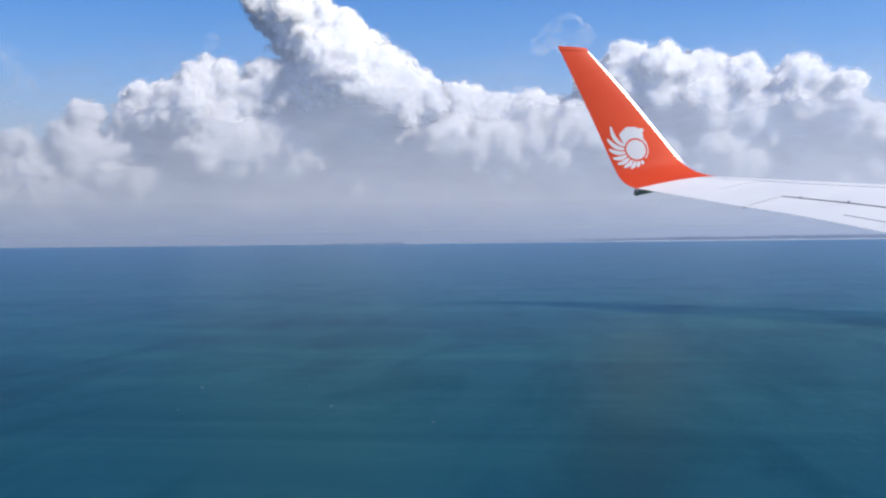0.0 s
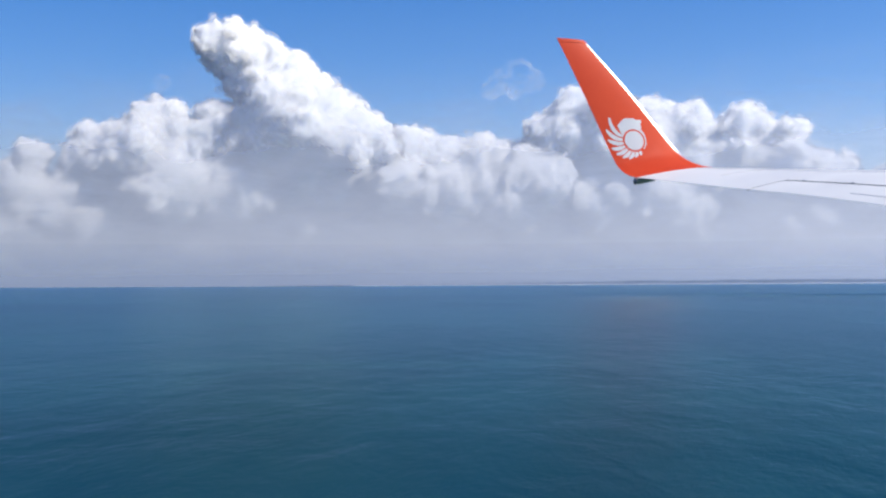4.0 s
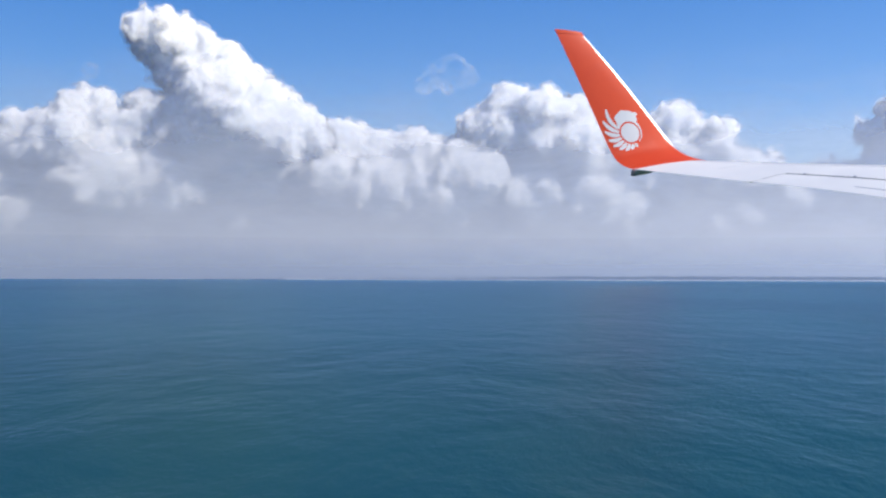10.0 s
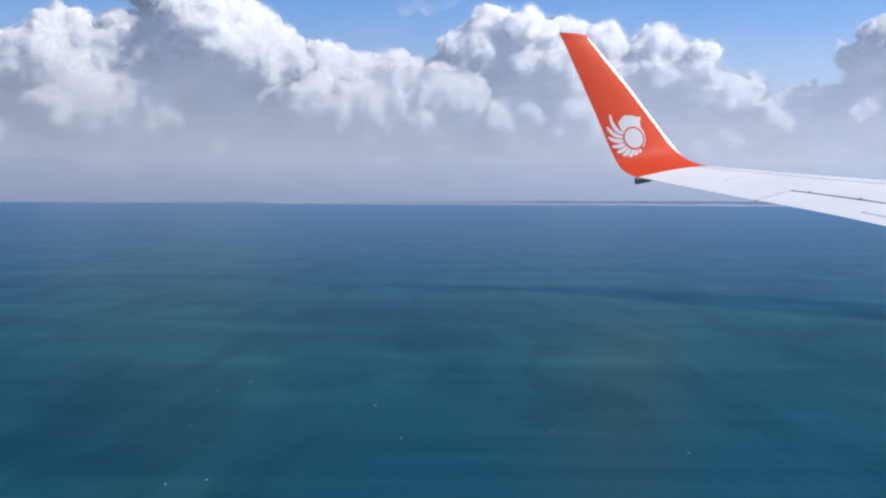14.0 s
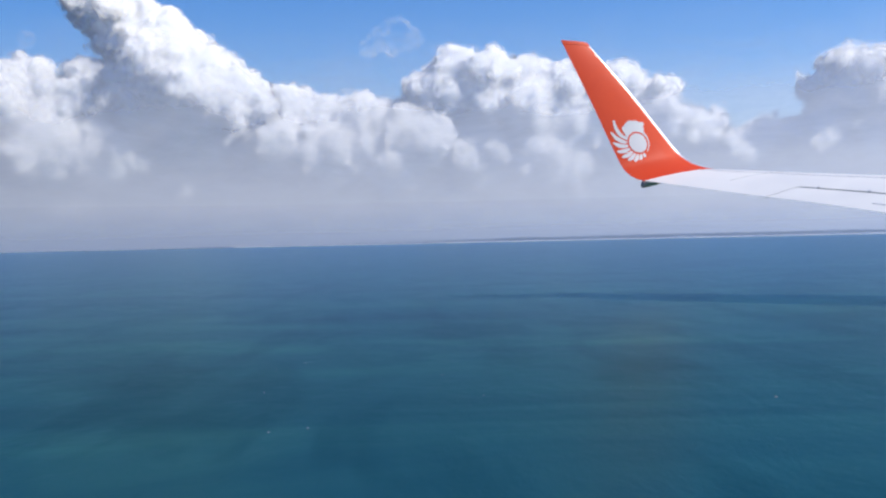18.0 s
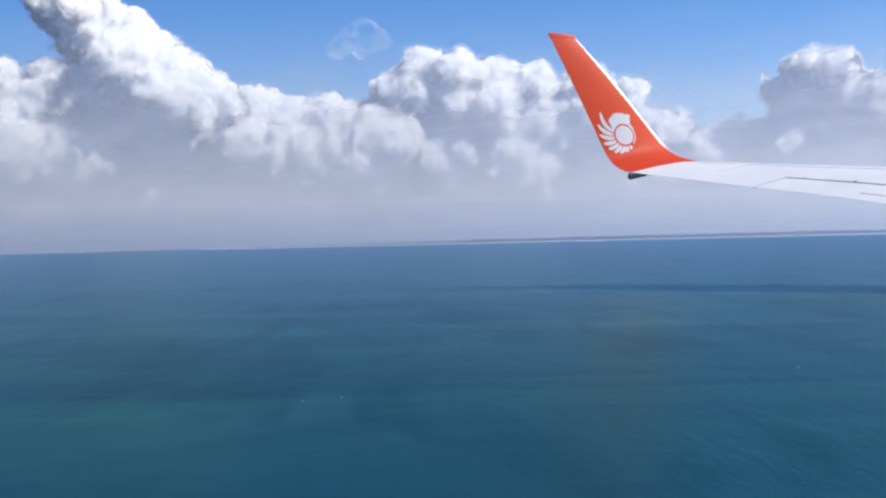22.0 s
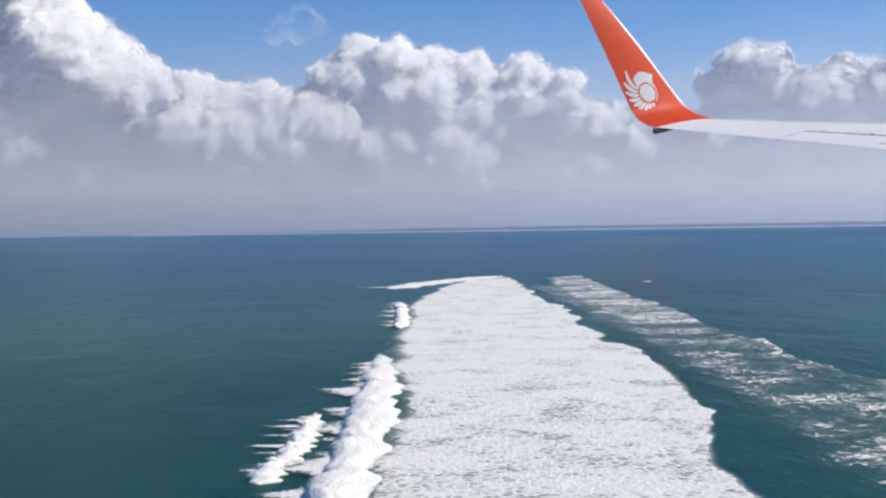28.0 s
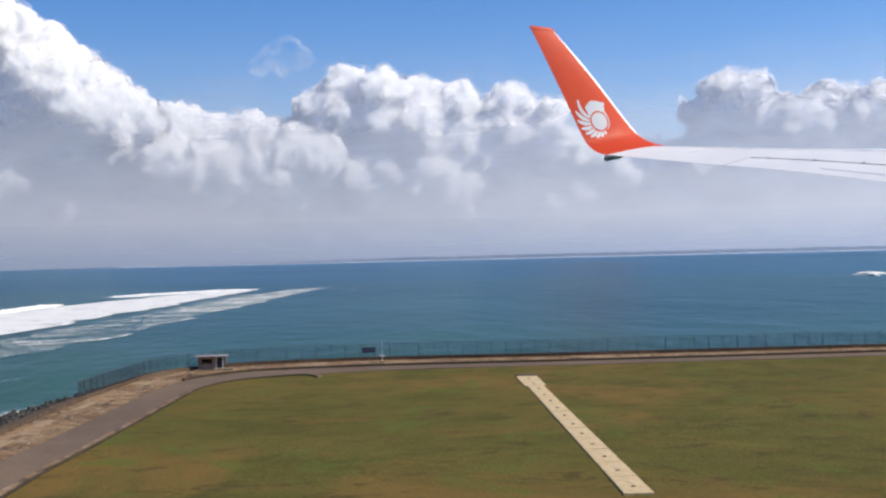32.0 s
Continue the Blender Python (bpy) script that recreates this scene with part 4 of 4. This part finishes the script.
foam_sheet("foam_streak", [(146, 1000), (150, 1003), (154, 1006)], [(147, 985), (151, 988), (155, 992)], CREST, "tiny white foam fleck", 20, 6, (0.5, 0.1), (0.12, 0.08), 0.3, 0.95)



# the next reef along the coast
foam_sheet("foam_sheet", [(690, 1108), (704, 1010), (688, 900), (690, 800), (700, 700), (712, 600), (722, 500), (740, 350)],
           [(694, 1120), (745, 1160), (765, 1120), (830, 1180), (835, 1120), (840, 1050), (860, 920), (910, 780), (1000, 600)],
           FOAM, "long white sheet of surf foam on the next reef", 200, 30, (0.28, 0.06), (0.04, 0.02), 0.25, 1.10, 0.0, 1.6)
foam_sheet("foam_sheet", [(672, 860), (648, 760), (630, 665), (610, 585), (598, 480)], [(700, 870), (700, 760), (706, 690), (716, 600), (724, 480)],
           FOAM, "ragged foam spreading off the next reef", 90, 18, (0.3, 0.05), (0.10, 0.05), 0.22, 1.06, 0.0, 1.4)
breaker([(668, 1040), (690, 1110), (718, 1140), (742, 1160)], 2.4, 14, "white breaker rearing at the reef's end", 6)


rng_caps = random.Random(12)
for k in range(12):
    px, py = rng_caps.uniform(200, 2600), rng_caps.uniform(1800, 4200)
    long = rng_caps.uniform(2.5, 5.0) * (0.5 + py / 4000)
    foam_sheet("whitecap", [(px - long, py + 6), (px, py + 8), (px + long, py + 4)], [(px - long, py - 4), (px, py - 8), (px + long, py - 2)],
               FOAM, "tiny whitecap on open water", 16, 6, (0.3, 0.3), (0.3, 0.3), 0.4, 1.15)


# ---- the airfield ----
SEA_EDGE = [(57, -60), (58, 40), (60, 90), (62, 120), (65, 149), (68.5, 183), (72, 207), (75, 222), (80, 232), (89, 239), (101, 242.5), (123, 243), (163, 238), (246, 231)]
ROAD_OUT = [(64, -60), (65.5, 40), (67, 90), (69, 120), (73, 152), (76.5, 183), (79, 202), (82, 215), (86, 222), (93, 228.5), (103, 231), (125, 231.5), (163, 227.5), (246, 222)]
ROAD_IN = [(73, -60), (74, 40), (75, 90), (76.5, 118), (79.5, 143), (83, 173), (85.5, 195), (88, 205), (91.5, 212), (97, 216.5), (104, 219), (126, 223), (163, 219.5), (246, 214.5)]
N = 260
edge_line, road_out, road_in = curve_through(SEA_EDGE, N), curve_through(ROAD_OUT, N), curve_through(ROAD_IN, N)

land = coast("airfield_ground", "flat coastal airfield of dry mown grass", "ground", kind="structure")


def build_land():
    inner = np.stack([np.full(N, 246.0), np.linspace(-60, 212, N)], 1)
    m = 40
    verts, faces = [], []
    for k in range(N):
        for j in range(m + 1):
            p = road_in[k] * (1 - j / m) + inner[k] * (j / m)
            verts.append((p[0], p[1], 3.0 + 0.12 * noise.noise((p[0] * 0.05, p[1] * 0.05, 0))))
    for k in range(N - 1):
        for j in range(m):
            a = k * (m + 1) + j
            faces.append((a, a + 1, a + m + 2, a + m + 1))
    child("grass_field", mesh_of("grass_field", verts, faces, GRASS, True), land, "dry green and ochre mown grass")
    v, f = band(road_out, road_in, 3.12, 3.06, 3.0)
    child("perimeter_road", mesh_of("perimeter_road", v, f, ROAD), land, "brownish grey perimeter road")
    worn = road_out + np.stack([[0.5 * noise.noise((k * 0.21, 5, 0)) + 0.35 * noise.noise((k * 0.7, 2, 1)), 0.0] for k in range(N)])
    v, f = band(edge_line, worn, 3.32, 3.2, 3.0)
    child("stained_path", mesh_of("stained_path", v, f, PATHMAT), land, "stained brown concrete walk along the sea wall")
    # coping along the sea side, kerbs along the road
    d = np.gradient(edge_line, axis=0)
    nrm = np.stack([d[:, 1], -d[:, 0]], 1) / np.linalg.norm(d, axis=1)[:, None]
    v, f = band(edge_line - nrm * 1.1, edge_line + nrm * 0.25, 4.0, 4.0, 1.2)
    child("coping", mesh_of("coping", v, f, PARAPET), land, "dark brown concrete coping")
    v, f = band(edge_line - nrm * 1.2, edge_line - nrm * 0.8, 3.6, 3.6, 5.5)
    child("sea_wall_face", mesh_of("sea_wall_face", v, f, WALLMAT), land, "dark sea wall")
    north = curve_through(ROAD_OUT[7:], 120)
    d = np.gradient(north, axis=0)
    nrm = np.stack([d[:, 1], -d[:, 0]], 1) / np.linalg.norm(d, axis=1)[:, None]
    v, f = band(north - nrm * 0.1, north + nrm * 0.45, 3.55, 3.45, 0.8)
    child("kerb", mesh_of("kerb", v, f, KERB), land, "dark mossy kerb")
    arc = curve_through(ROAD_IN[:11] + [(106.5, 217), (107.5, 213)], 150)
    d = np.gradient(arc, axis=0)
    nrm = np.stack([d[:, 1], -d[:, 0]], 1) / np.linalg.norm(d, axis=1)[:, None]
    v, f = band(arc - nrm * 0.02, arc + nrm * 0.26, 3.26, 3.22, 0.8)
    child("kerb", mesh_of("kerb", v, f, KERB), land, "dark mossy kerb round the grass")
    # a worn earth verge between the road and the kerb
    wide = np.array([1.15 + 0.35 * noise.noise((k * 0.18, 4, 2)) + 0.2 * noise.noise((k * 0.7, 1, 6)) for k in range(150)])[:, None]
    v, f = band(arc - nrm * wide, arc - nrm * 0.02, 3.10, 3.14, 0.3)
    child("earth_verge", mesh_of("earth_verge", v, f, PATHMAT), land, "worn earth verge beside the kerb")


build_land()


def build_breakwater():
    """Tetrapods heaped on a slope outside the sea wall."""
    heap = coast("breakwater", "sloping breakwater of dark wet concrete tetrapods", "breakwater")
    outer = curve_through([(36, -60), (40, 40), (45, 90), (49, 125), (52, 160), (53, 182), (56, 199), (62, 220), (70, 235), (84, 244.5), (100, 247), (130, 247), (170, 242)], N)
    base_in = curve_through(SEA_EDGE[:13], N)
    v, f = [], []
    for k in range(N):
        for j in range(7):
            s = j / 6
            p = base_in[k] * (1 - s) + outer[k] * s
            v.append((p[0] - 0.4, p[1], 2.0 - 3.2 * s + 0.5 * noise.noise((p[0] * 0.4, p[1] * 0.4, 2))))
    for k in range(N - 1):
        for j in range(6):
            a = k * 7 + j
            f.append((a, a + 1, a + 8, a + 7))
    child("rubble_core", mesh_of("rubble_core", v, f, TETRA), heap, "dark rubble slope")
    bm = bmesh.new()
    for d in ((0, 0, 1), (0.943, 0, -0.333), (-0.471, 0.816, -0.333), (-0.471, -0.816, -0.333)):
        rod(bm, Vector(d) * 0.05, Vector(d) * 1.15, 0.52, 0.34, 6)
    me = bpy.data.meshes.new("tetrapod")
    bm.to_mesh(me)
    bm.free()
    me.materials.append(TETRA)
    shape_v = np.array([v.co for v in me.vertices])
    shape_f = [tuple(p.vertices) for p in me.polygons]
    rng = random.Random(8)
    rest_v, rest_f, count = [], [], 0
    for k in range(0, N):
        a, b = base_in[k], outer[k]
        wide = np.linalg.norm(b - a)
        rows = max(3, int(wide / 1.55))
        for j in range(rows):
            if rng.random() < 0.12:
                continue
            s = (j + 0.75 + rng.uniform(-0.3, 0.3)) / rows
            p = a * (1 - s) + b * s
            z = 2.55 - 3.0 * s + rng.uniform(-0.3, 0.45)
            turn = Euler((rng.uniform(0, 6.3), rng.uniform(0, 6.3), rng.uniform(0, 6.3)))
            size = rng.uniform(0.85, 1.12)
            x, y = p[0] + rng.uniform(-0.5, 0.5), p[1] + rng.uniform(-0.6, 0.6)
            if y < 70 and x < 55 and rng.random() < 0.5:
                continue
            if 120 < y < 172 and count < 300 and s > 0.1:
                ob = new("tetrapod", me)
                ob.parent = heap
                ob.matrix_basis = Matrix.LocRotScale((x, y, z), turn, (size,) * 3)
                count += 1
            else:
                R = np.array(turn.to_matrix())
                o = len(rest_v)
                rest_v += (shape_v @ R.T * size + (x, y, z)).tolist()
                rest_f += [tuple(i + o for i in q) for q in shape_f]
    ob = child("tetrapod_rubble", mesh_of("tetrapod_rubble", rest_v, rest_f, TETRA), heap, "heaped dark tetrapods")
    tagged(ob, kind="stuff")
    # wash at the foot
    wash_out = outer + np.array((-9.0, -2.0)) * (0.7 + 0.5 * np.sin(np.linspace(0, 40, N)))[:, None]
    sel = slice(0, int(N * 0.72))
    foam_sheet("foam_wash", [tuple(p) for p in wash_out[sel][::12]], [tuple(p + (2.5, 0)) for p in outer[sel][::12]], FOAM,
               "white wash at the foot of the breakwater", 220, 10, (0.75, 0.0), (0.02, 0.12), 0.6, 1.1)


build_breakwater()


def build_fence():
    fence = coast("perimeter_fence", "tall dark wire fence on the sea wall", "fence")
    line = curve_through(SEA_EDGE, 900)
    s = np.r_[0, np.cumsum(np.linalg.norm(np.diff(line, axis=0), axis=1))]
    along = lambda d: np.array([np.interp(d, s, line[:, 0]), np.interp(d, s, line[:, 1])])
    bm = bmesh.new()
    rod(bm, (0, 0, 0), (0, 0, 2.9), 0.055, 0.045, 6)
    rod(bm, (0, 0, 2.88), (-0.25, 0.1, 3.3), 0.05, 0.04, 6)
    me = bpy.data.meshes.new("post")
    bm.to_mesh(me)
    bm.free()
    me.materials.append(FENCEMAT)
    d = 245.0
    while d < s[-1]:
        p = along(d)
        ob = new("post", me)
        ob.parent = fence
        ob.matrix_basis = Matrix.Translation((p[0], p[1], 3.7))
        d += 3.2
    verts, faces = [], []

    def bar(a, b, r):
        o = len(verts)
        for q in (a, b):
            verts.extend([(q[0] - r, q[1] - r, q[2] - r), (q[0] + r, q[1] + r, q[2] - r), (q[0], q[1], q[2] + r * 1.4)])
        faces.extend([(o, o + 1, o + 4, o + 3), (o + 1, o + 2, o + 5, o + 4), (o + 2, o, o + 3, o + 5)])

    d = 245.0
    while d < s[-1] - 3:
        a, b = along(d), along(d + 3.2)
        for z in (3.95, 4.5, 5.05, 5.6, 6.15, 6.6, 6.8, 7.0):
            bar((*a, z), (*b, z), 0.014)
        d += 3.2
    tagged(child("wire_strand", mesh_of("wire_strand", verts, faces, FENCEMAT), fence, "dull steel wire"), kind="stuff")
    verts, faces = [], []
    d = 245.0
    while d < s[-1]:
        a = along(d)
        o = len(verts)
        r = 0.016
        verts.extend([(a[0] - r, a[1] - r, 3.9), (a[0] + r, a[1] + r, 3.9), (a[0] + r, a[1] + r, 6.6), (a[0] - r, a[1] - r, 6.6)])
        verts.extend([(a[0] + r, a[1] - r, 3.9), (a[0] - r, a[1] + r, 3.9), (a[0] - r, a[1] + r, 6.6), (a[0] + r, a[1] - r, 6.6)])
        faces.extend([(o, o + 1, o + 2, o + 3), (o + 4, o + 5, o + 6, o + 7)])
        d += 0.22
    tagged(child("wire_mesh", mesh_of("wire_mesh", verts, faces, FENCEMAT), fence, "fine wire mesh"), kind="stuff")


build_fence()


def build_hut():
    hut = coast("guard_hut", "small weathered guard hut with a flat pale roof", "hut", at=(86, 234.5, 3.5))
    hut.matrix_world = hut.matrix_world @ Matrix.Rotation(radians(-6), 4, "Z")
    bm = bmesh.new()
    box(bm, (-2.6, 1.2, 0), (2.6, 1.4, 2.5))
    part("back_wall", bm, PLASTER, hut)
    for x in (-2.6, 0.35):
        bm = bmesh.new()
        box(bm, (x, -1.3, 0), (x + 0.2, 1.2, 2.5))
        part("side_wall", bm, PLASTER, hut)
    bm = bmesh.new()
    box(bm, (-2.4, -1.3, 0), (-1.9, -1.1, 2.5))
    box(bm, (-1.9, -1.3, 0), (0.35, -1.1, 1.0))
    box(bm, (-1.9, -1.3, 2.1), (0.35, -1.1, 2.5))
    part("front_wall", bm, PLASTER, hut, "plastered front with a wide opening")
    bm = bmesh.new()
    box(bm, (-1.95, -1.36, 1.0), (0.4, -1.05, 1.12), 0.02)
    part("sill", bm, COPING, hut)
    bm = bmesh.new()
    box(bm, (1.0, 0.9, 0), (2.2, 1.15, 2.1))
    part("door", bm, DARK, hut, "dark recessed door")
    for x in (2.35, 1.0):
        bm = bmesh.new()
        box(bm, (x, -1.3, 0), (x + 0.18, -1.12, 2.5), 0.02)
        part("post", bm, POLE, hut)
    bm = bmesh.new()
    box(bm, (-3.5, -1.9, 2.5), (3.2, 1.9, 2.72), 0.04)
    part("roof", bm, ROOFING, hut, "flat pale roof with wide eaves")
    bm = bmesh.new()
    box(bm, (-3.0, -1.9, -0.25), (4.6, 1.6, 0.04), 0.03)
    part("floor_slab", bm, COPING, hut)


build_hut()


def build_strip():
    strip = coast("approach_light_strip", "pale concrete strip across the grass carrying approach lights", "concrete strip")
    a, b = np.array((135.0, 97.0)), np.array((145.6, 201.0))
    d = (b - a) / np.linalg.norm(b - a)
    turn = math.atan2(d[1], d[0])
    n = 13
    long = np.linalg.norm(b - a) / n
    lamp = None
    for k in range(n):
        c = a + d * long * (k + 0.5)
        half = 1.4 if k < n - 2 else 1.9
        bm = bmesh.new()
        box(bm, (-long / 2 + 0.04, -half, -0.3), (long / 2 - 0.04, half, 0.10), 0.03)
        s = part("slab", bm, SLAB, strip)
        s.matrix_basis = Matrix.Translation((c[0], c[1], 3.05 + 0.01 * (k % 2))) @ Matrix.Rotation(turn, 4, "Z")
        m = Matrix.Translation(g(c[0] - d[0], c[1] - d[1], 3.15)) @ Matrix.Rotation(turn, 4, "Z") @ Matrix.Scale(G * 0.6, 4)
        if lamp is None:
            lamp = new("approach_light")
            lamp.empty_display_size = 0.01
            lamp.matrix_world = m
            tagged(lamp, "low brown approach light on a pale slab", "airfield light", "approach lights along the strip")
            bm = bmesh.new()
            box(bm, (-0.22, -0.38, 0), (0.22, 0.38, 0.1), 0.02)
            part("base_plate", bm, LAMP, lamp)
            bm = bmesh.new()
            rod(bm, (0, 0, 0.09), (0, 0, 0.24), 0.14, 0.11, 10)
            part("lamp_body", bm, LAMP, lamp)
            bm = bmesh.new()
            rod(bm, (0, 0, 0.24), (0, 0, 0.30), 0.12, 0.05, 10)
            part("lens_cap", bm, POLE, lamp)
        else:
            o = copy_thing(lamp, m)
            o.matrix_world = m
    bm = bmesh.new()
    box(bm, (-0.3, -2.2, 0), (0.3, 2.2, 0.45), 0.03)
    s = part("end_kerb", bm, COPING, strip, "low concrete kerb closing the strip")
    s.matrix_basis = Matrix.Translation((b[0] + 0.2, b[1] + 0.4, 3.0)) @ Matrix.Rotation(turn, 4, "Z")


build_strip()


def build_small_things():
    sign = coast("notice_board", "dark rectangular board on two posts by the fence", "sign", at=(119, 241.5, 3.2))
    for x in (-1.1, 1.1):
        bm = bmesh.new()
        rod(bm, (x, 0, 0), (x, 0, 2.4), 0.06, 0.06, 8)
        part("post", bm, FENCEMAT, sign)
    bm = bmesh.new()
    box(bm, (-1.45, -0.1, 1.9), (1.45, 0.02, 3.1), 0.03)
    part("panel", bm, SIGNMAT, sign, "dark blue panel")
    mast = coast("weather_mast", "white pole with a pale box and a small sensor", "mast", at=(121.5, 236, 3.2))
    bm = bmesh.new()
    rod(bm, (0, 0, 0), (0, 0, 4.4), 0.07, 0.045, 10)
    part("pole", bm, POLE, mast)
    bm = bmesh.new()
    box(bm, (-0.6, -0.25, 1.5), (0.6, 0.25, 1.75), 0.04)
    part("junction_box", bm, POLE, mast)
    bm = bmesh.new()
    box(bm, (-0.4, -0.4, 0), (0.4, 0.4, 0.5), 0.05)
    part("footing", bm, COPING, mast)
    bm = bmesh.new()
    bmesh.ops.create_uvsphere(bm, u_segments=10, v_segments=6, radius=0.18, matrix=Matrix.Translation((0, 0, 4.5)))
    part("sensor", bm, POLE, mast)
    rng = random.Random(31)
    for x, y, w, long, turn in ((67.2, 141, 1.9, 9, -6), (68.6, 160, 1.7, 7, -7), (70.6, 180, 1.6, 10, -6), (74.8, 212, 4.0, 5, -20), (65.0, 112, 1.6, 8, -4),
                                (68.0, 150, 0.7, 1.6, 20), (66.0, 133, 0.8, 1.4, 55), (65.4, 124, 0.5, 1.8, 10), (72.4, 186, 0.9, 1.1, 30), (74.3, 186, 0.5, 1.6, 70),
                                (69.6, 168, 0.6, 1.2, 40), (67.2, 118, 0.5, 1.3, 15), (78.5, 223, 2.6, 1.2, 10), (70.5, 143, 0.4, 1.2, 5), (96, 235, 3.2, 0.8, 4), (140, 236.5, 5.0, 0.6, -2)):
        edge = [(sx * w / 2 * rng.uniform(0.7, 1.1), sy * long / 2 * rng.uniform(0.8, 1.1)) for sx, sy in ((-1, -1), (0.1, -1.1), (1, -0.9), (1.1, 0), (0.9, 1), (-0.1, 1.05), (-1, 0.9), (-0.9, 0.1))]
        bm = bmesh.new()
        low, top = [bm.verts.new((a, b, -0.1)) for a, b in edge], [bm.verts.new((a * 0.97, b * 0.97, 0.1)) for a, b in edge]
        bm.faces.new(top)
        for k in range(8):
            bm.faces.new((low[k], low[(k + 1) % 8], top[(k + 1) % 8], top[k]))
        slab = coast("concrete_fragment", "pale broken concrete piece lying flat on the walk", "concrete fragment", "concrete fragments on the walk", at=(x, y, 3.24))
        slab.matrix_world = slab.matrix_world @ Matrix.Rotation(radians(turn), 4, "Z")
        part("fragment_body", bm, WORN_SLAB, slab)


build_small_things()
